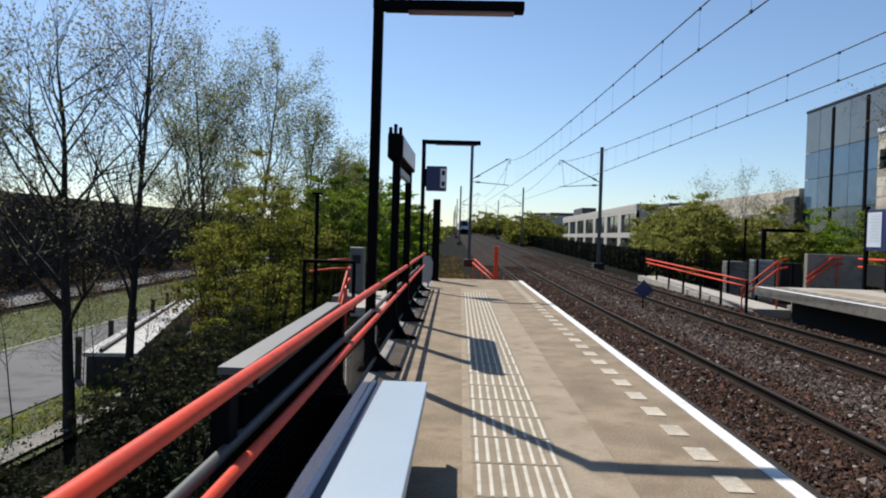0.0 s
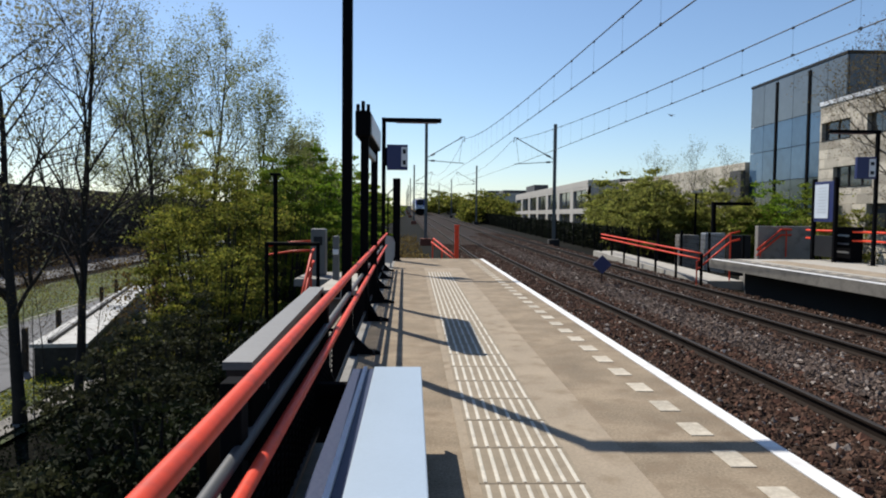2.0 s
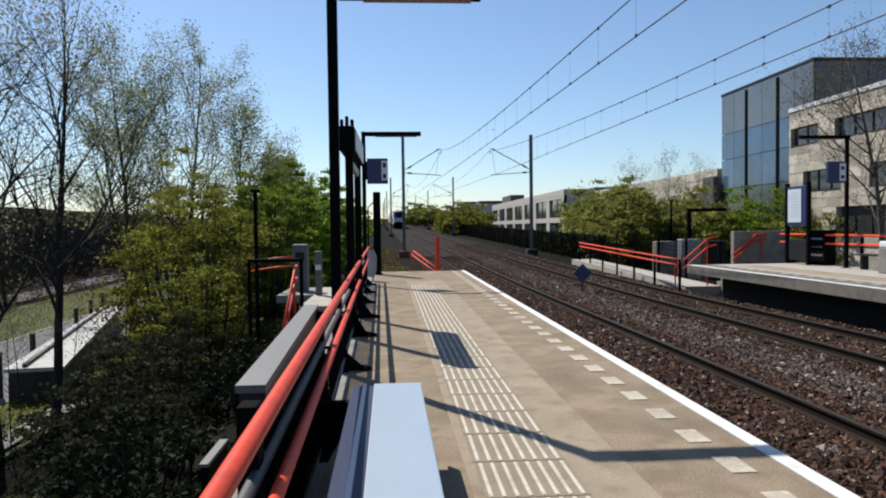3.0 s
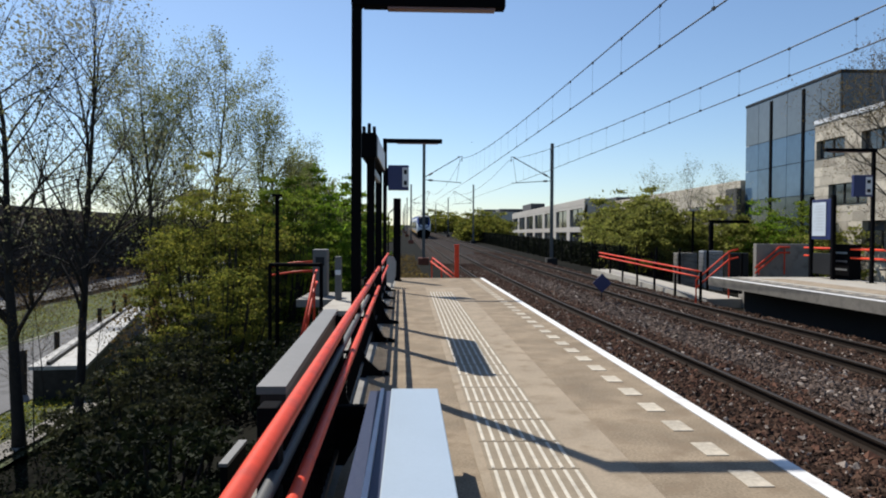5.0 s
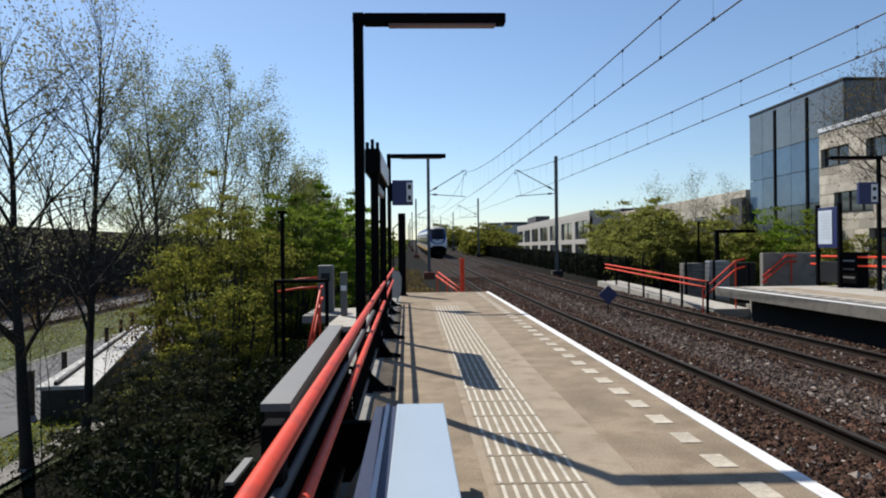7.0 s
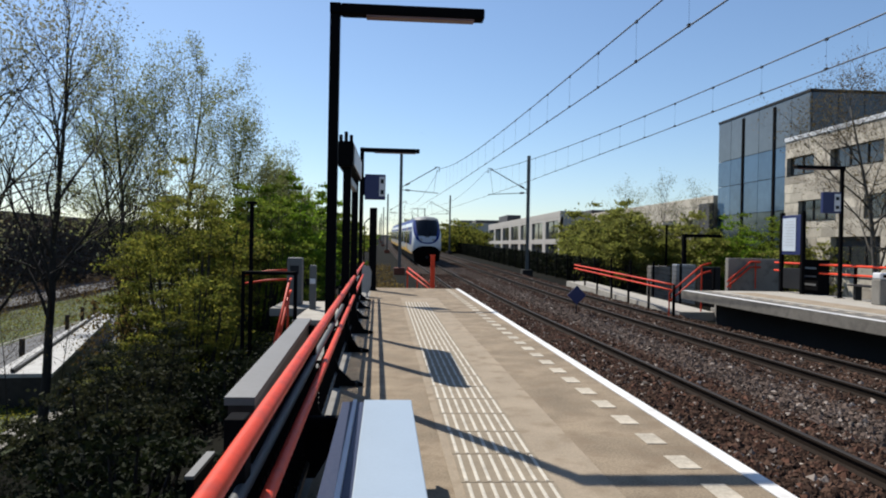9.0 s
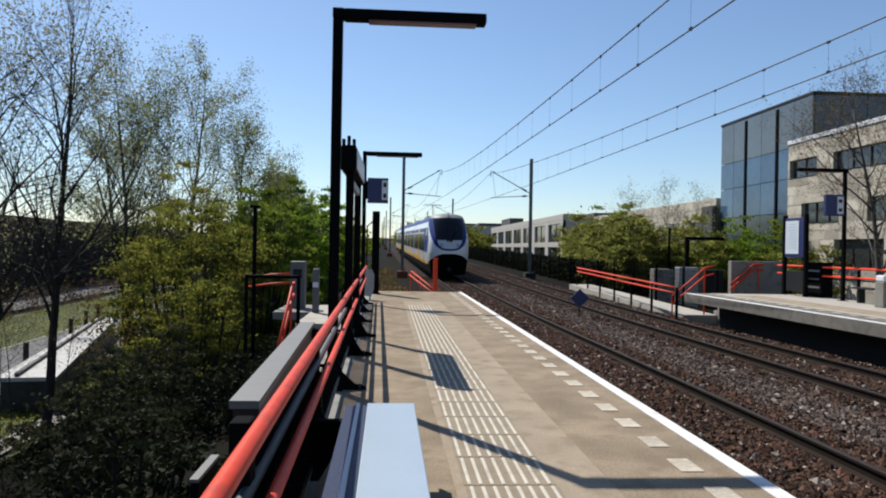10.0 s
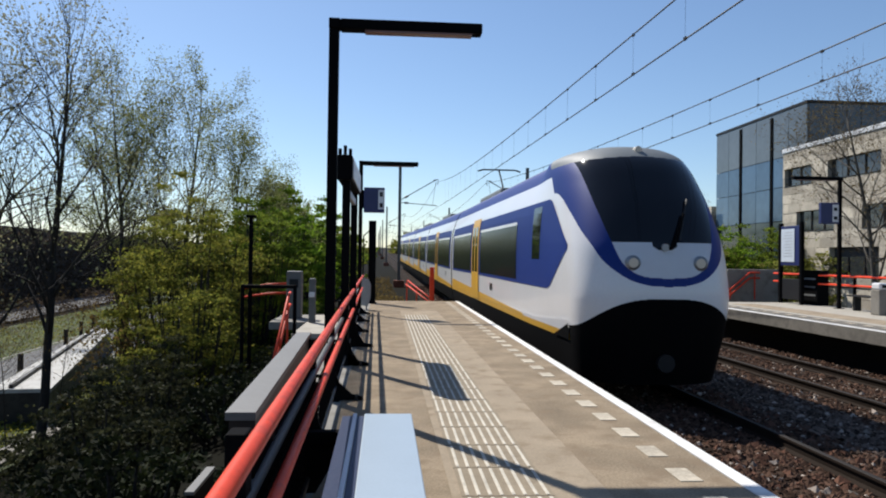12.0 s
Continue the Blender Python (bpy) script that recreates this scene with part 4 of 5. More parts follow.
for a in (51.55, 56.2):
    part("mullion", box(tx0 - 0.07, tx0 + 0.02, a - 0.15, a + 0.15, B0, tz - 0.2), BLACK, tower, "broad black vertical fin")
annex = part("brown_annex", box(28.2, 28.65, 60.6, 62.8, B0, 5.6, 0.05), ROOF)
tagged(annex, "dark brown link building beside the glass block", "building")


# ---- the train ----
def smooth(pts, z):
    """A soft curve through (z, value) pairs."""
    if z <= pts[0][0]:
        return pts[0][1]
    if z >= pts[-1][0]:
        return pts[-1][1]
    def slope(i):
        a, b = max(0, i - 1), min(len(pts) - 1, i + 1)
        return (pts[b][1] - pts[a][1]) / (pts[b][0] - pts[a][0])
    for i in range(len(pts) - 1):
        (a, u), (b, v) = pts[i], pts[i + 1]
        if z <= b:
            h, k = b - a, (z - a) / (b - a)
            return u * (2 * k ** 3 - 3 * k * k + 1) + v * (3 * k * k - 2 * k ** 3) + h * (slope(i) * (k ** 3 - 2 * k * k + k) + slope(i + 1) * (k ** 3 - k * k))


def nose_half(z):
    """Half width of the front at a height over the rail."""
    pts = ((0.0, 1.10), (0.5, 1.18), (1.0, 1.25), (1.6, 1.31), (2.4, 1.31), (3.0, 1.27), (3.5, 1.23), (3.9, 1.16), (4.1, 1.05), (4.22, 0.75), (4.3, 0.0))
    return smooth(pts, z)


def nose_back(z):
    """How far the front leans back at a height."""
    pts = ((0.0, 0.3), (0.6, 0.15), (1.2, 0.03), (1.7, 0.0), (2.2, 0.06), (2.5, 0.14), (3.0, 0.38), (3.5, 0.72), (3.9, 1.05), (4.1, 1.35), (4.22, 1.7), (4.3, 2.3))
    return smooth(pts, z)


def body_half(z):
    pts = ((0.0, 1.12), (0.3, 1.2), (0.8, 1.29), (1.4, 1.315), (2.5, 1.315), (3.2, 1.27), (3.6, 1.16), (3.9, 1.03), (4.1, 0.88), (4.22, 0.6), (4.3, 0.0))
    return smooth(pts, z)


def sweep_back(z):
    """How far the corners of the front sweep back at a height."""
    return 1.0 + 0.30 * max(0.0, z - 1.6)


ROUND = 0.74


def nose_point(a, z, grow=0.0):
    n = ROUND
    s, c = math.sin(a), math.cos(a)
    w = nose_half(z) + grow
    x = w * math.copysign(abs(s) ** n, s)
    return (x, nose_back(z) - grow + sweep_back(z) * (1 - abs(c) ** n), z)


def front_skin(x, z):
    """Which part of the front a spot belongs to: windscreen, mask, panel, skirt, cap or shell."""
    ax = abs(x)
    if z < 1.62 - 0.245 * ax ** 3:
        return "skirt"
    if z > 3.92 + 0.06 * (1 - ax):
        return "cap"
    if z > 1.80 and ax < smooth(((1.80, 0.0), (1.82, 0.3), (1.92, 0.62), (2.17, 0.93), (2.48, 1.09), (2.74, 1.18), (3.2, 1.235), (4.2, 1.24)), z):
        if z > 1.93 and ax < smooth(((1.93, 0.0), (1.95, 0.32), (2.03, 0.54), (2.17, 0.69), (2.48, 0.81), (2.74, 0.88), (3.2, 0.96), (3.9, 1.02), (4.2, 1.03)), z):
            notch = -0.22 < x < 0.18 and z > 2.37 + 0.6 * max(0.0, abs(x + 0.02) - 0.1)
            return "windscreen" if z > 2.49 or notch else "panel"
        return "mask"
    return "shell"


def nose_side(y, z):
    """Half width of the nose at a distance behind its tip."""
    q = min(1.0, max(0.0, (y - nose_back(z)) / sweep_back(z)))
    c = (1 - q) ** (1 / ROUND)
    return nose_half(z) * math.sqrt(max(0.0, 1 - c * c)) ** ROUND


def front_y(x, z):
    """Depth of the front's surface at a spot."""
    n = ROUND
    sa = min(1.0, abs(x) / nose_half(z)) ** (1 / n)
    return nose_back(z) + sweep_back(z) * (1 - math.sqrt(1 - sa * sa) ** n)


NL = 4.2


def build_nose(car):
    skins = {}
    na, nz = 320, 330
    zs_ = [4.3 * i / nz for i in range(nz + 1)]
    angles = [-math.pi / 2 + math.pi * i / na for i in range(na + 1)]
    def key(i, j):
        a, z = (angles[i] + angles[i + 1]) / 2, (zs_[j] + zs_[j + 1]) / 2
        return front_skin(nose_point(a, z)[0], z)
    for j in range(20, nz):
        for i in range(na):
            skins.setdefault(key(i, j), []).append((i, j))
    style = {"windscreen": ("windscreen", T_GLASS, "dark tinted windscreen"), "mask": ("blue_mask", T_BLUE, "blue painted surround of the front"), "panel": ("light_panel", T_PANEL, "pale panel that carries the headlights"), "skirt": ("skirt", T_BLACK, "black coupler skirt"), "cap": ("roof_cap", T_ROOF, "grey roof cap"), "shell": ("nose_shell", T_WHITE, "white nose shell")}
    for k, cells in skins.items():
        ids, verts, faces = {}, [], []
        def vid(i, j):
            if (i, j) not in ids:
                ids[i, j] = len(verts)
                verts.append(nose_point(angles[i], zs_[j]))
            return ids[i, j]
        for i, j in cells:
            faces.append((vid(i, j), vid(i + 1, j), vid(i + 1, j + 1), vid(i, j + 1)))
        name, m, label = style[k]
        me = bpy.data.meshes.new(name)
        me.from_pydata(verts, [], faces)
        me.shade_smooth()
        turn = [None] * len(verts)
        for (i, j), q in ids.items():
            a, z = min(max(angles[i], -1.55), 1.55), min(max(zs_[j], 0.02), 4.28)
            du = Vector(nose_point(a + 0.02, z)) - Vector(nose_point(a - 0.02, z))
            dv = Vector(nose_point(a, z + 0.02)) - Vector(nose_point(a, z - 0.02))
            turn[q] = du.cross(dv).normalized()
        me.normals_split_custom_set_from_vertices(turn)
        obj(name, me, m, car, label)
    # flanks that run from the front's corner back to the straight body
    for side in (-1, 1):
        def f(u, z):
            x0, y0, _ = nose_point(side * math.pi / 2, z)
            x1, y1 = side * body_half(z), NL
            k = u * u * (3 - 2 * u)
            return (x0 + (x1 - x0) * k, y0 + (y1 - y0) * u, z)
        us = [i / 32 for i in range(33)]
        def shoulder(u, v):
            top = 0.86 + 0.285 * (1 - u / 0.3)
            x, y, z = f(u, 0.862 + (top - 0.862) * v)
            return (x + side * 0.018, y - 0.004, z)
        sheet("skirt_shoulder", shoulder, [0.3 * i / 10 for i in range(11)], [0, 0.25, 0.5, 0.75, 1], T_BLACK, car, "black upswept end of the skirt")
        for name, m, z0, z1, n, label in (("skirt_flank", T_BLACK, 0.35, 0.86, 3, "black lower flank"), ("yellow_line", T_YELLOW, 0.86, 0.98, 1, "yellow stripe along the sill"), ("nose_flank", T_WHITE, 0.98, 3.74, 30, "white flank"), ("blue_flank", T_BLUE, 3.74, 4.12, 8, "blue roof flank"), ("roof_flank", T_ROOF, 4.12, 4.3, 8, "grey roof")):
            sheet(name, f, us, [z0 + (z1 - z0) * i / n for i in range(n + 1)], m, car, label)
    for side in (-1, 1):
        x, y = side * 0.54, front_y(0.54, 2.17)
        h = part("headlight", tube([(x, y + 0.1, 2.17), (x, y - 0.03, 2.17)], 0.115, 24), GALV, car, "round headlight with a chrome ring", True)
        part("lens", tube([(x, y, 2.17), (x, y - 0.036, 2.17)], 0.075, 20), LAMP_GLOW, h, "pale headlight lens with a faint added glow")
    w = part("wiper", tube([(0.02, front_y(0.02, 2.41) - 0.03, 2.41), (0.1, front_y(0.1, 2.44) - 0.05, 2.44), (0.36, front_y(0.36, 2.95) - 0.05, 2.95)], 0.028, 6), BLACK, car)
    part("blade", tube([(0.2, front_y(0.2, 2.52) - 0.06, 2.52), (0.5, front_y(0.5, 3.2) - 0.05, 3.2)], 0.02, 5), DARK, w)
    part("wiper_hub", tube([(-0.03, front_y(0, 2.41) + 0.02, 2.41), (-0.03, front_y(0, 2.41) - 0.05, 2.41)], 0.06, 12), GALV, w, "pale wiper hub")
    part("top_light", tube([(0, front_y(0, 4.1) + 0.1, 4.12), (0, front_y(0, 4.1) - 0.05, 4.12)], 0.06, 12), LAMP_GLOW, car, "small lit top light")
    part("coupler", tube([(0, 0.9, 0.62), (0, 0.05, 0.62)], 0.14, 12), DARK, car)


def car_body(car, y0, y1, first):
    """Straight body from y0 to y1 in the car's space."""
    ys_ = [y0, (y0 + y1) / 2, y1]
    for side in (-1, 1):
        def f(y, z):
            return (side * body_half(z), y, z)
        for name, m, z0, z1, n, label in (("skirt_flank", T_BLACK, 0.35, 0.86, 3, "dark lower flank"), ("yellow_line", T_YELLOW, 0.86, 0.98, 1, "yellow stripe along the sill"), ("side_wall", T_WHITE, 0.98, 3.74, 22, "white painted side"), ("blue_flank", T_BLUE, 3.74, 4.12, 6, "blue roof flank"), ("roof_flank", T_ROOF, 4.12, 4.3, 7, "grey roof")):
            sheet(name, f, ys_, [z0 + (z1 - z0) * i / n for i in range(n + 1)], m, car, label)
    for y in (y0, y1):
        if first and y == y0:
            continue
        bm = prism([(-1.2, 0.4), (1.2, 0.4), (1.29, 2.8), (1.0, 3.85), (0, 4.2), (-1.0, 3.85), (-1.29, 2.8)], "y", y - 0.02, y + 0.02)
        part("end_wall", bm, T_BLACK, car)
    part("underframe", box(-1.1, 1.1, y0 + 0.3, y1 - 0.3, 0.25, 0.6), T_BLACK, car)
    def panel(name, pts, m, proud, label="", parent=None):
        made = []
        for side in (-1, 1):
            zlo, zhi = min(p[1] for p in pts), max(p[1] for p in pts)
            bm = bmesh.new()
            ring = [bm.verts.new((0, y, z)) for y, z in pts]
            bm.faces.new(ring)
            for c in range(1, 8):
                zc = zlo + (zhi - zlo) * c / 8
                bmesh.ops.bisect_plane(bm, geom=list(bm.verts) + list(bm.edges) + list(bm.faces), plane_co=(0, 0, zc), plane_no=(0, 0, 1))
            for c in (1.15, 1.3, 1.45, 1.6, 1.75, 2.0, 2.25, 2.5, 2.75, 3.0, 3.3, 3.6, 3.9, 4.2) if first else ():
                bmesh.ops.bisect_plane(bm, geom=list(bm.verts) + list(bm.edges) + list(bm.faces), plane_co=(0, c, 0), plane_no=(0, 1, 0))
            for v in bm.verts:
                half = body_half(v.co.z)
                if first and v.co.y < NL:
                    x0, q0, _ = nose_point(math.pi / 2, v.co.z)
                    u = max(0.0, (v.co.y - q0) / (NL - q0))
                    half = x0 + (half - x0) * u * u * (3 - 2 * u) if v.co.y > q0 else nose_side(v.co.y, v.co.z)
                v.co.x = side * (half + proud)
            made.append(part(name, bm, m, parent[0 if side < 0 else 1] if parent else car, label))
        return made
    # blue window band with a pointed front, dark windows, doors
    a = y0 + (-2.2 if first else 0.35)
    b = y1 - 0.35
    band = [(b, 1.66), (b, 3.32)] + ([(2.45, 3.32), (2.25, 3.27), (2.1, 3.17), (1.06, 2.46), (1.06, 2.38), (2.1, 1.74), (2.25, 1.68), (2.45, 1.66)] if first else [(a, 3.32), (a, 1.66)])
    panel("blue_band", band, T_BLUE, 0.008, "deep blue window band")
    length = y1 - y0
    if first:
        doors, edges = [10.95], [5.05, 10.75, 12.65, 18.0]
        panel("cab_door", [(2.95, 2.2), (2.95, 3.22), (3.6, 3.22), (3.6, 2.2)], T_GLASS, 0.012, "dark cab side door")
    else:
        doors = [y0 + length / 2 - 0.75]
        edges = [y0 + 0.6, doors[0] - 0.1, doors[0] + 1.6, y1 - 0.6]
    for p, q in zip(edges[::2], edges[1::2]):
        if q - p < 0.7:
            continue
        m_ = panel("window", [(p + 0.1, 1.74), (p + 0.1, 2.98), (q - 0.1, 2.98), (q - 0.1, 1.74)], T_SIDE, 0.016, "dark tinted window")
        panel("white_stripe", [(p + 0.12, 2.95), (p + 0.12, 3.02), (q - 0.12, 3.02), (q - 0.12, 2.95)], T_WHITE, 0.02, "thin white stripe", m_)
    for k in range(3):
        yy = y0 + (4.2 if first else 2.0) + 0.16 * k
        panel("mark", [(yy, 1.32 - 0.03 * (k % 2)), (yy, 1.5), (yy + 0.09, 1.5), (yy + 0.09, 1.32 - 0.03 * (k % 2))], DARK, 0.012, "small dark painted mark")
    for d in doors:
        made = panel("door", [(d, 0.9), (d, 3.4), (d + 1.5, 3.4), (d + 1.5, 0.9)], T_YELLOW, 0.022, "yellow double-leaf door")
        for k in (0.22, 0.86):
            panel("door_window", [(d + k, 1.75), (d + k, 3.15), (d + k + 0.42, 3.15), (d + k + 0.42, 1.75)], T_GLASS, 0.03, "dark door window", made)
    panel("yellow_skirt", [(y0 + (0.3 if first else 0.2), 0.985), (y0 + (0.3 if first else 0.2), 1.02), (y1 - 0.2, 1.3), (y1 - 0.2, 0.985)], T_YELLOW, 0.006, "yellow lower band")
    for k, yy in enumerate((y0 + 1.5, y1 - 3.2)):
        for dy in (0, 2.2):
            for side in (-1, 1):
                wh = part("wheel", tube([(side * 0.68, yy + dy, 0.42), (side * 0.80, yy + dy, 0.42)], 0.42, 20), DARK, car)
    part("roof_unit", box(-0.7, 0.7, y0 + length * 0.45, y0 + length * 0.75, 4.1, 4.36, 0.08), T_ROOF, car)


CARS = []
spans = [(0.0, 18.6), (18.9, 33.0), (33.3, 47.4), (47.7, 62.0), (62.3, 81.0)]
for i, (a, b) in enumerate(spans):
    car = thing("train_car", label=("leading car of a white, blue and yellow electric train" if i == 0 else "white, blue and yellow passenger car coupled in the train"), category="train", group="train cars")
    CARS.append((car, a, b))
    if i == 0:
        build_nose(car)
        car_body(car, NL, b, True)
        for p0, p1 in (((0, 15.2, 4.1), (0, 14.2, 4.75)), ((0, 14.2, 4.75), (0, 15.0, 5.4))):
            part("pantograph_arm", tube([p0, p1], 0.03, 6), DARK, car)
        part("pantograph_head", tube([(-0.8, 15.0, 5.38), (-0.6, 15.0, 5.44), (0.6, 15.0, 5.44), (0.8, 15.0, 5.38)], 0.03, 6), DARK, car)
    else:
        car_body(car, 0.0, b - a, False)
    if i:
        part("gangway", box(-1.15, 1.15, -0.35, -0.03, 0.6, 3.6, 0.05), T_BLACK, car, "black rubber gangway")


FRONT = [(t, 11.7 + 16.8 * (12.0 - t)) for t in (0.0, 2.0, 4.0, 6.0, 8.0, 9.0, 10.0, 11.0, 12.0)]


# small bird crossing over the line
bird = thing("bird", label="small dark bird flying with spread wings", category="bird")
T_BIRD = mat("dark_feathers", (0.02, 0.019, 0.02), 0.8, var=0.3, fine=60, coarse=8, bump=0.1)
part("body", tube([(0, -0.13, 0), (0, -0.09, 0.01), (0, -0.02, 0.0), (0, 0.07, 0), (0, 0.12, 0.005), (0, 0.15, 0)], [0.025, 0.035, 0.05, 0.042, 0.03, 0.006], 10), T_BIRD, bird, "", True)
part("tail", prism([(-0.02, -0.13), (0.02, -0.13), (0.045, -0.22), (-0.045, -0.22)], "z", -0.006, 0.004), T_BIRD, bird)
for side in (-1, 1):
    wing = prism([(side * 0.03, 0.06), (side * 0.12, 0.085), (side * 0.25, 0.0), (side * 0.12, -0.05), (side * 0.03, -0.06)][::side], "z", -0.006, 0.006)
    for v in wing.verts:
        v.co.z += 0.35 * abs(v.co.x)
    part("wing", wing, T_BIRD, bird)
for piece in bird.children:
    for v in piece.data.vertices:
        v.co *= 0.65
BIRD_WAY = (
    (0.0, 17.66, 4.00, 2.39),
    (1.5, 11.97, 22.00, 4.60),
    (2.0, 10.08, 28.00, 5.34),
    (2.5, 8.18, 34.00, 6.07),
    (3.0, 5.75, 40.00, 6.83),
    (5.0, 5.25, 64.00, 9.83),
    (12.0, 3.75, 150.00, 28.83),
)


def motions():
    """The train runs in along the near track; each car follows the line's bend."""
    for car, a, b in CARS:
        rows = []
        for t, front in FRONT:
            ya, yb = front + a, front + b
            xa, xb, za, zb = track_x(ya, 0), track_x(yb, 0), rail_z(ya), rail_z(yb)
            rows.append((t, pose(xa, ya, za, math.degrees(math.atan2(zb - za, yb - ya)), 0, math.degrees(math.atan2(xa - xb, yb - ya)))))
        walk(car, rows)
    way = []
    for (t, x, y, z), (u, x2, y2, z2) in zip(BIRD_WAY, BIRD_WAY[1:] + BIRD_WAY[-1:]):
        turn = math.degrees(math.atan2(x - x2, y2 - y)) if u > t else 0.0
        way.append((t, pose(x, y, z, 6, 0, turn)))
    walk(bird, way)


# ---- trees and shrubs ----
def grow(bm, rng, p, d, length, radius, depth, tips, spread, bend_, fork=3):
    """One limb and its side limbs; the ends are gathered in tips."""
    n = 4 if depth > 1 else 2
    pts, rad = [p.copy()], [radius]
    for i in range(n):
        d = (d + Vector(rng.normal(0, bend_, 3)) + Vector((0, 0, 0.06))).normalized()
        p = p + d * (length / n)
        pts.append(p.copy())
        rad.append(radius * (1 - 0.6 * (i + 1) / n))
    tube(pts, rad, 6 if depth > 2 else 4 if depth > 1 else 3, bm)
    if depth <= 1:
        tips.extend([tuple(q) for q in pts[1:]])
    if depth == 0:
        return
    for k in range(fork + (1 if depth > 1 else 0)):
        u = 0.3 + 0.7 * rng.uniform()
        i = min(n - 1, int(u * n))
        base = pts[i].lerp(pts[i + 1], u * n - i)
        side = Vector(rng.normal(0, 1, 3))
        side = (side - side.dot(d) * d).normalized()
        nd = (d + side * spread * rng.uniform(0.6, 1.3)).normalized()
        grow(bm, rng, base, nd, length * rng.uniform(0.5, 0.72), rad[i] * 0.55, depth - 1, tips, spread, bend_, fork)
    grow(bm, rng, pts[-1], d, length * 0.6, rad[-1], depth - 1, tips, spread, bend_, fork)


def tree(x, y, z, height, seed, leaf, per_tip, leaf_size, label, spread=0.8, depth=4, lean=(0, 0), girth=0.016, scatter=0.3, fork=3, first=0.42, name="tree", bark=BARK):
    rng = np.random.default_rng(seed)
    t = thing(name, x, y, z, label=label, category="tree", group="trees")
    bm, tips = bmesh.new(), []
    # stem in two lengths with limbs from the upper part
    base, d = Vector((0, 0, -0.4)), Vector((lean[0], lean[1], 1)).normalized()
    pts, rad = [base], [height * girth * 1.25]
    n = 9
    for i in range(n):
        d = (d + Vector(rng.normal(0, 0.035, 3)) * (1 if i else 0)).normalized()
        pts.append(pts[-1] + d * (height * 0.8 / n))
        rad.append(height * girth * (1 - 0.8 * (i + 1) / n))
    tube(pts, rad, 10, bm)
    for k in range(int(4 + depth * 3)):
        u = first + (0.98 - first) * (k + rng.uniform()) / (4 + depth * 3)
        i = min(n - 1, int(u * n))
        b = pts[i].lerp(pts[i + 1], u * n - i)
        a = rng.uniform(0, 6.283)
        out = Vector((math.cos(a), math.sin(a), 0))
        grow(bm, rng, b, (Vector((0, 0, 0.75)) + out * spread).normalized(), height * (0.30 - 0.16 * u) * rng.uniform(0.8, 1.2), rad[i] * 0.5, depth - 2, tips, spread, 0.12, fork)
    grow(bm, rng, pts[-1], d, height * 0.13, rad[-1], 2, tips, spread * 0.8, 0.12, fork)
    part("trunk", bm, bark, t, "bark stem and branches", True)
    c = np.repeat(np.array(tips), per_tip, axis=0)
    c = c + rng.normal(0, scatter, c.shape)
    me = leaf_quads("crown", c, leaf_size, rng)
    obj("crown", me, leaf, t, "scattered small leaves")
    return t


def shrub(x, y, z, rx, ry, h, seed, leaf, n, size, label, name="shrub", group="shrubs", stems=9, tight=0.066):
    """A bush: stems, then leaves in clumps over an uneven dome."""
    rng = np.random.default_rng(seed)
    t = thing(name, x, y, z, label=label, category="bush", group=group)
    bm = bmesh.new()
    clumps = []
    for k in range(stems * 12):
        a, r, u = rng.uniform(0, 6.283), math.sqrt(rng.uniform()), rng.uniform(0.12, 1.0)
        top = h * u * (1 - 0.45 * r * r) * rng.uniform(0.8, 1.12)
        clumps.append((rx * r * math.cos(a), ry * r * math.sin(a), top))
        if k % 3 == 0:
            tube([(0.3 * rx * r * math.cos(a), 0.3 * ry * r * math.sin(a), -0.3), (0.8 * rx * r * math.cos(a), 0.8 * ry * r * math.sin(a), top * 0.6), (clumps[-1][0], clumps[-1][1], top + 0.1 * h)], [0.03 + 0.006 * h, 0.02, 0.006], 4, bm)
    part("stem", bm, BARK, t)
    clumps = np.array(clumps)
    pick = rng.integers(0, len(clumps), n)
    spread = np.array([rx * 1.5, ry * 1.5, 0.35 * rx + 0.06 * h]) * tight
    c = clumps[pick] + rng.normal(0, 1, (n, 3)) * spread * rng.uniform(0.3, 1.2, (n, 1))
    c[:, 2] = np.maximum(c[:, 2], 0.02)
    obj("foliage", leaf_quads("foliage", c, size, rng), leaf, t)
    return t


def gz(x, y):
    return ground_z(x, y)


tree(-9.35, 18.4, LOW, 12.0, 11, LEAF_PALE, 1, 0.04, "bare spring tree with dark trunk and first pale buds", 0.75, 5, (-0.03, 0), 0.0135, 0.12, 3, 0.3)
tree(-8.6, 19.7, LOW, 12.8, 12, LEAF_PALE, 2, 0.036, "slender tree with dark stem and sparse new leaves", 0.5, 5, (0.02, 0), 0.0105, 0.16, 2, 0.32)
tree(-11.8, 14.5, LOW, 11.0, 13, LEAF_PALE, 1, 0.04, "bare spring tree with thin branching limbs", 0.8, 5, (0, 0), 0.015, 0.12, 3)
for i, (x, y, h, sp) in enumerate(((-11.0, 32, 14.8, 0.55), (-9.0, 33, 14.8, 0.6), (-7.4, 34, 12.2, 0.55), (-12.8, 36, 13.4, 0.6), (-6.6, 38, 9.8, 0.5), (-8.0, 52, 10.8, 0.5))):
    tree(x, y, LOW, h, 14 + i, LEAF_SPRING, 13, 0.04 if y < 50 else 0.07, "tall slender tree in thin pale spring leaf", sp, 4, (0.01, 0), 0.0105, 0.16, 4, 0.22)
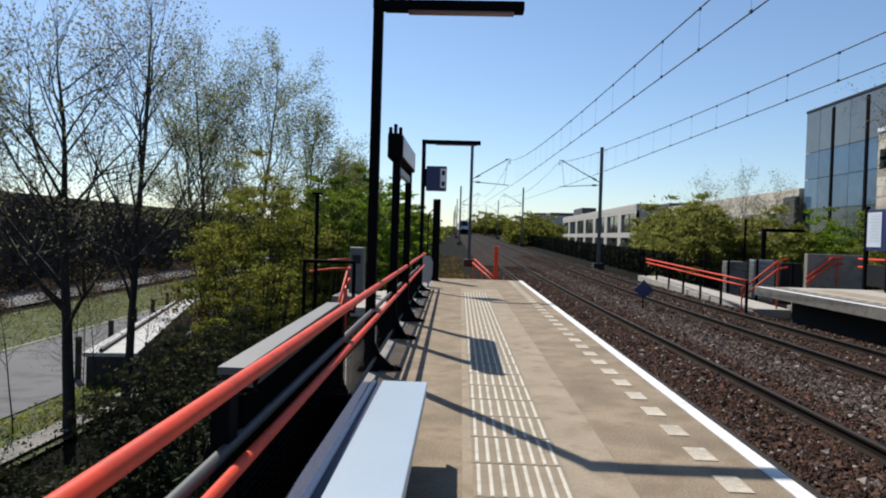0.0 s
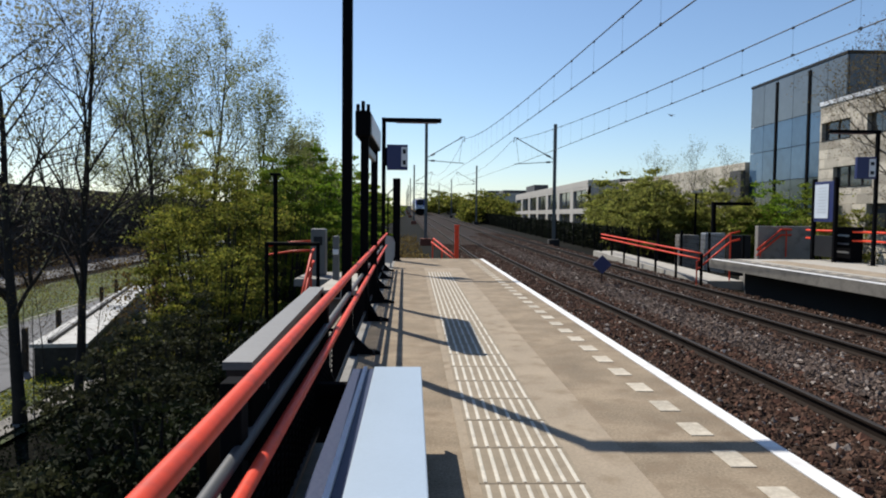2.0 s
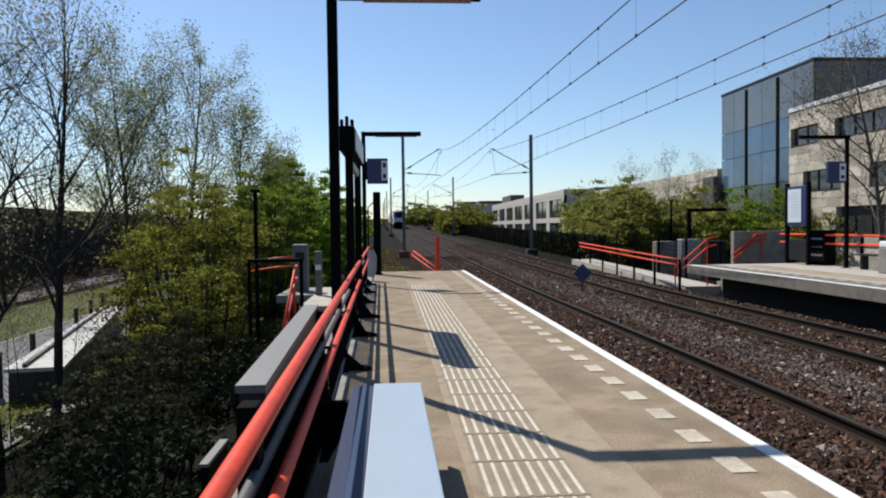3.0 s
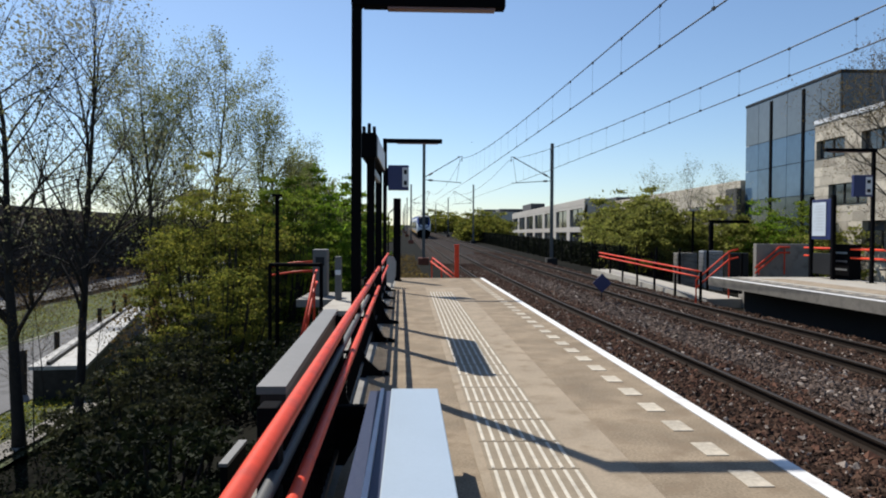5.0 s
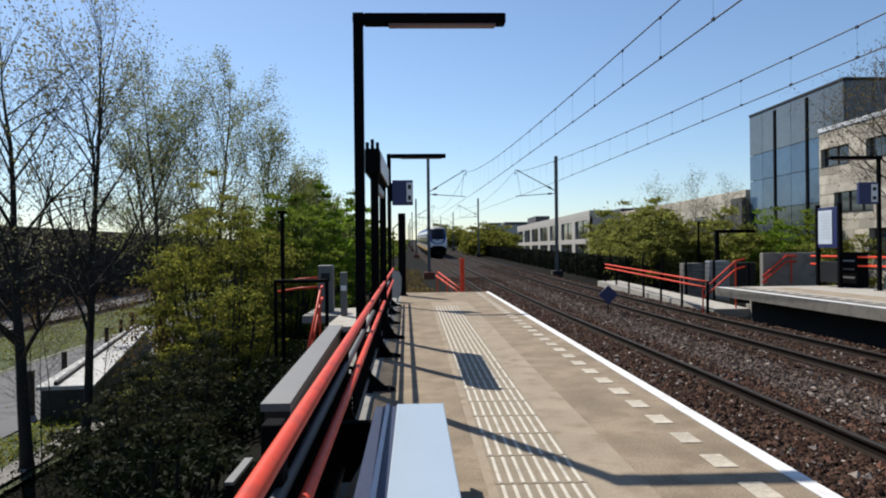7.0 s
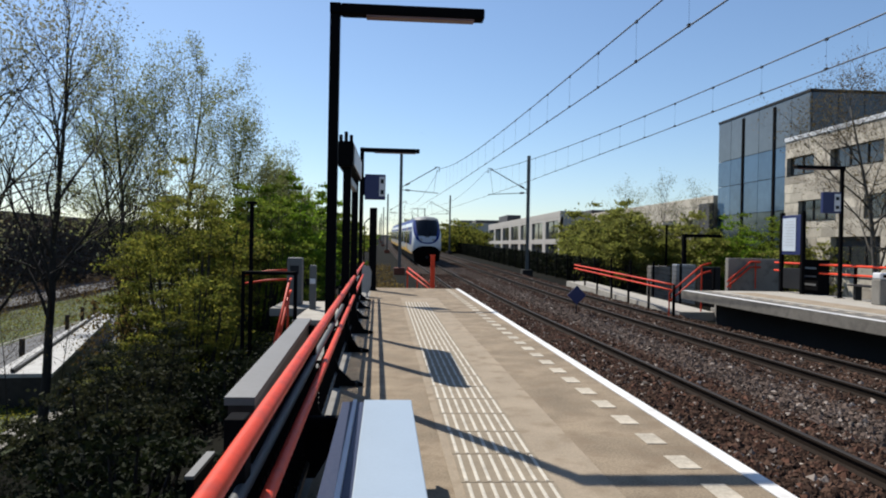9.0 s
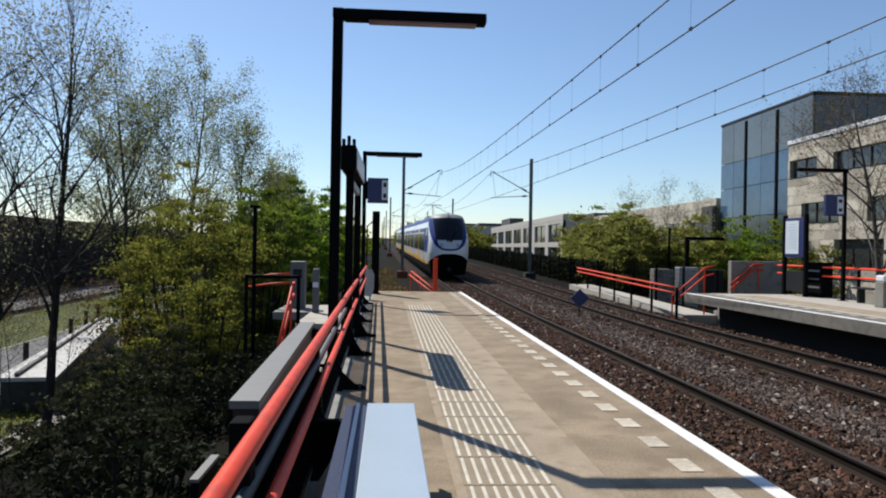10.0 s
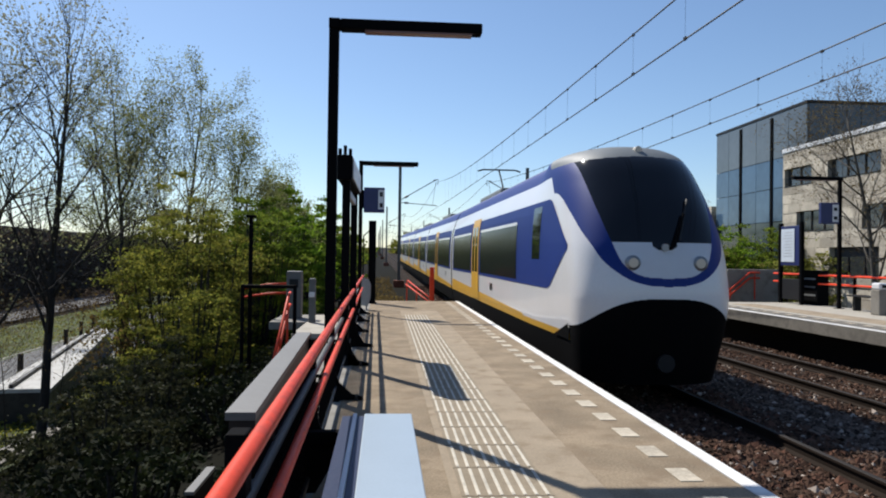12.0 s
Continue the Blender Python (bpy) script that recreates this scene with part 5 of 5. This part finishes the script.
for i, (x, y, h) in enumerate(((-8.4, 25.5, 5.2), (-8.2, 23.2, 4.6), (-9.6, 30.5, 5.5))):
    tree(x, y, LOW, h, 60 + i, LEAF_RUST, 1, 0.05, "low thicket sapling with thin dark twigs and rusty buds", 1.0, 4, (0, 0), 0.009, 0.12, 3, 0.15, name="sapling")
for i, (x, y, rx, h, leaf, n, size) in enumerate((
        (-5.9, 23.5, 2.4, 7.4, LEAF_OLIVE, 50000, 0.04), (-4.7, 27, 2.1, 6.6, LEAF_GREEN, 34000, 0.046), (-7.2, 28, 2.6, 8.4, LEAF_OLIVE, 42000, 0.046), (-4.8, 19, 1.4, 3.8, LEAF_OLIVE, 24000, 0.036),
        (-4.9, 34, 2.6, 7.0, LEAF_BRIGHT, 20000, 0.08), (-7.2, 40, 3.0, 7.0, LEAF_GREEN, 16000, 0.09), (-4.6, 44, 2.4, 6.6, LEAF_BRIGHT, 14000, 0.1),
        (-5.2, 54, 3.0, 7.0, LEAF_GREEN, 8000, 0.15), (-6.0, 68, 3.5, 7.5, LEAF_GREEN, 8000, 0.18), (-8, 88, 4.5, 8, LEAF_OLIVE, 8000, 0.22), (-10, 118, 6, 9, LEAF_GREEN, 8000, 0.28), (-13, 160, 8, 10, LEAF_OLIVE, 8000, 0.36), (-18, 230, 14, 11, LEAF_GREEN, 9000, 0.5))):
    shrub(x, y, gz(x, y), rx, rx * 1.2, h, 100 + i, leaf, n, size, "dense spring-green bush on the embankment slope", stems=14)
# shrubs nearest the platform get the darkest leaves, its shade put into colour
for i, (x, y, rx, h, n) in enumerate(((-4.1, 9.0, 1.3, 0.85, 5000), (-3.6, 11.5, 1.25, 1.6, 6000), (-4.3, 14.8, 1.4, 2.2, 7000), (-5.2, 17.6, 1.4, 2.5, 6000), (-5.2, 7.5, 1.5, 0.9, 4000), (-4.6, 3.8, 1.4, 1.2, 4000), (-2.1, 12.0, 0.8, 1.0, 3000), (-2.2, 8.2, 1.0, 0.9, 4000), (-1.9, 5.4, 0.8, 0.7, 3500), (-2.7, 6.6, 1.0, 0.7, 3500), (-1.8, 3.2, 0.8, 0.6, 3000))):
    shrub(x, y, gz(x, y), rx, rx * 1.1, h, 140 + i, LEAF_DARK if x > -2.7 or y < 6 else LEAF_SHADE, n * 2, 0.034, "shrub on the steep embankment, shade put into its leaf colour")
for i, (x, y, rx, h, leaf, n, size) in enumerate((
        (15.5, 46, 2.4, 5.2, LEAF_HEDGE, 14000, 0.09), (17.2, 53, 3.0, 6.4, LEAF_YOUNG, 17000, 0.095), (17.5, 59, 2.8, 6.6, LEAF_HEDGE, 16000, 0.10), (19.5, 68, 3.4, 7.0, LEAF_YOUNG, 15000, 0.11), (17.5, 46, 2.4, 5.4, LEAF_YOUNG, 14000, 0.09), (20, 45, 2.8, 5.6, LEAF_YOUNG, 14000, 0.09), (16.2, 49.5, 2.4, 5.8, LEAF_HEDGE, 13000, 0.09), (19.2, 55, 2.8, 6.4, LEAF_YOUNG, 13000, 0.095), (22, 44.5, 2.6, 5.0, LEAF_BRIGHT, 11000, 0.09), (24, 40, 2.4, 4.6, LEAF_HEDGE, 10000, 0.08),
        (12.0, 118, 5, 5.6, LEAF_OLIVE, 16000, 0.16), (14, 138, 5, 6, LEAF_OLIVE, 14000, 0.18), (9, 250, 9, 8, LEAF_OLIVE, 10000, 0.36),
        (18.6, 48, 2.6, 5.2, LEAF_HEDGE, 20000, 0.07), (21.0, 50, 2.6, 4.8, LEAF_YOUNG, 20000, 0.07), (22.8, 48, 2.4, 4.6, LEAF_HEDGE, 18000, 0.07), (23.8, 46, 2.2, 5.4, LEAF_GREEN, 18000, 0.07), (24.0, 42.5, 1.9, 5.2, LEAF_GREEN, 16000, 0.07), (16.6, 50, 2.4, 5.9, LEAF_HEDGE, 18000, 0.07))):
    shrub(x, y, gz(x, y), rx, rx * 1.2, h, 180 + i, leaf, n, size, "fresh green bush behind the railway fence", stems=12, tight=0.085)
for i, (x, y, h) in enumerate(((-9.9, 20.6, 5.0), (-9.3, 22.0, 4.8), (-10.3, 17.6, 5.2), (-8.9, 18.2, 4.6), (-11.0, 21.4, 5.0))):
    tree(x, y, LOW, h, 80 + i, LEAF_RUST, 1, 0.018, "thin dark sapling with bare spreading twigs", 1.1, 4, (0, 0), 0.0045, 0.12, 3, 0.5, name="sapling")
tree(21.0, 29.5, gz(21.0, 29.5), 13.0, 31, LEAF_RUST, 2, 0.035, "bare street tree in front of the cream office", 0.85, 5, (0, 0), 0.011, 0.15, 3, 0.25, bark=TWIG)
for x, y, h, seed in ((22.6, 58, 9.6, 32), (24.6, 57, 9.2, 33), (20.4, 60, 9.4, 34)):
    tree(x, y, gz(x, y), h, seed, LEAF_PALE, 2, 0.045, "bare pale-twigged tree above the bushes", 0.7, 4, (0, 0), 0.009, 0.2, 3, 0.3, bark=TWIG)

# ivy and weeds
def weeds(name, n, spots, size, leaf, label, seed):
    rng = np.random.default_rng(seed)
    ob = obj(name, leaf_quads(name, spots(rng, n), size, rng), leaf)
    tagged(ob, label, "plants", kind="stuff")


def fence_spots(rng, n):
    y = 44 + 131 * rng.uniform(0, 1, n) ** 1.3
    return np.array([(fence_x(b) + 0.25 + abs(e), b, rail_z(b) - 0.4 + 1.7 * c) for b, c, e in zip(y, rng.uniform(0, 1, n), rng.normal(0, 0.3, n))])


def end_spots(rng, n):
    y = END + 1 + 40 * rng.uniform(0, 1, n) ** 1.7
    return np.array([(rng.uniform(-1.2, 0.9) - 0.02 * (b - END), b, max(ground_z(0, b), -0.62 if b < END + 9 else -9) + 0.35 * rng.uniform() ** 2) for b in y])


def slope_spots(rng, n):
    y, x = rng.uniform(-1, 30, n), -2.0 - 8.0 * rng.uniform(0, 1, n)
    x = np.where((y < 14) & (x > -3.6), x - 2.5, x)
    return np.array([(a, b, ground_z(a, b) + 0.5 * rng.uniform() ** 2) for a, b in zip(x, y)])


def verge_spots(rng, n):
    y, x = 5 + 60 * rng.uniform(0, 1, n), np.where(rng.uniform(0, 1, n) < 0.6, rng.uniform(-24, -17.8, n), rng.uniform(-11.4, -10.0, n))
    return np.array([(a - 0.05 * max(0, b - 20), b, LOW + 0.15 + 0.3 * climb(b) + 0.15 * rng.uniform() ** 2) for a, b in zip(x, y)])


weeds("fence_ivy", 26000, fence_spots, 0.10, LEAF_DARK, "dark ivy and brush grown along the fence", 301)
weeds("weeds", 5000, end_spots, 0.05, LEAF_RUST, "dry rust-brown weeds past the platform end", 302)
weeds("undergrowth", 42000, slope_spots, 0.036, LEAF_DARK, "low undergrowth covering the slope, shade put into its colour", 303)
weeds("verge_grass", 30000, verge_spots, 0.045, LEAF_OLIVE, "tufted verge grass", 304)

# dark bank with bare brush across the road
def bank_x(y):
    return -33.0 - 0.05 * max(0, y - 20)
bank = thing("noise_bank", label="long dark noise wall overgrown with bare brown brush", category="wall", kind="structure")
by = steps((-40, 260, 40))
part("wall", sweep(((-1.2, -5), (0.6, -5), (0.0, 3.75), (-0.6, 3.75)), lambda y: (bank_x(y), 0.0), by), mat("dark_wall", (0.065, 0.05, 0.042), 0.9, var=0.5, fine=4, coarse=0.4, bump=0.5), bank)
def bank_spots(rng, n):
    y = -10 + 150 * rng.uniform(0, 1, n)
    u = rng.uniform(0, 1, n)
    return np.array([(bank_x(b) + 0.5 + 2.2 * (1 - c) * rng.uniform(), b, LOW + 7.6 * c) for b, c in zip(y, u ** 1.3)])
def roadside_spots(rng, n):
    y = 8 + 75 * rng.uniform(0, 1, n)
    clump = np.floor(y / 1.7)
    lift = 0.35 + 0.9 * np.abs(np.sin(clump * 12.9898))
    x = -25.3 + 1.1 * np.sin(clump * 4.1) + rng.normal(0, 0.5, n)
    return np.array([(a - 0.05 * max(0, b - 20), b, LOW + 0.15 + 0.3 * climb(b) + 1.3 * c * d) for a, b, c, d in zip(x, y, lift, rng.uniform(0, 1, n))])
weeds("roadside_brush", 12000, roadside_spots, 0.07, LEAF_BROWN, "low dark brush between the verge and the footpath", 306)
weeds("brush", 36000, bank_spots, 0.14, LEAF_BROWN, "bare brown brush growing on the noise wall", 305)

# low stone-faced wall beside the road
WHITEWALL = mat("pale_coping", (0.45, 0.45, 0.43), 0.8, var=0.25, fine=12, coarse=1.5, bump=0.2, dirt=(0.35, 0.34, 0.32))
RUBBLE = mat("dark_rubble", (0.04, 0.036, 0.03), 0.95, var=0.8, fine=7, coarse=2, bump=1.0)
lw = thing("retaining_wall", label="low rubble wall with a pale concrete top beside the road", category="wall", kind="structure")
part("body", prism([(-11.7, 23.3), (-10.2, 23.5), (-15.3, 41), (-16.1, 41)], "z", LOW - 0.3, LOW + 1.1), CONCRETE, lw)
part("end_face", prism([(-11.66, 23.2), (-10.24, 23.42), (-10.24, 23.49), (-11.66, 23.27)], "z", LOW - 0.1, LOW + 1.08), RUBBLE, lw, "dark rubble end face")
part("top_rail", prism([(-11.35, 23.4), (-11.23, 23.4), (-15.88, 41), (-15.95, 41)], "z", LOW + 1.222, LOW + 1.34), DARK, lw, "dark low rail on the wall top")
part("coping", prism([(-11.8, 23.2), (-10.1, 23.4), (-15.2, 41.1), (-16.2, 41.1)], "z", LOW + 1.102, LOW + 1.22), WHITEWALL, lw, "pale concrete top")
for k in range(6):
    y = 24.0 + 4.2 * k
    p = thing("fence_post", -12.2 - 0.262 * (y - 23.3), y, LOW, label="dark wooden fence post beside the wall", category="post", group="fence posts")
    part("post", box(-0.08, 0.08, -0.08, 0.08, -0.2, 1.6, 0.02), BARK, p)

motions()
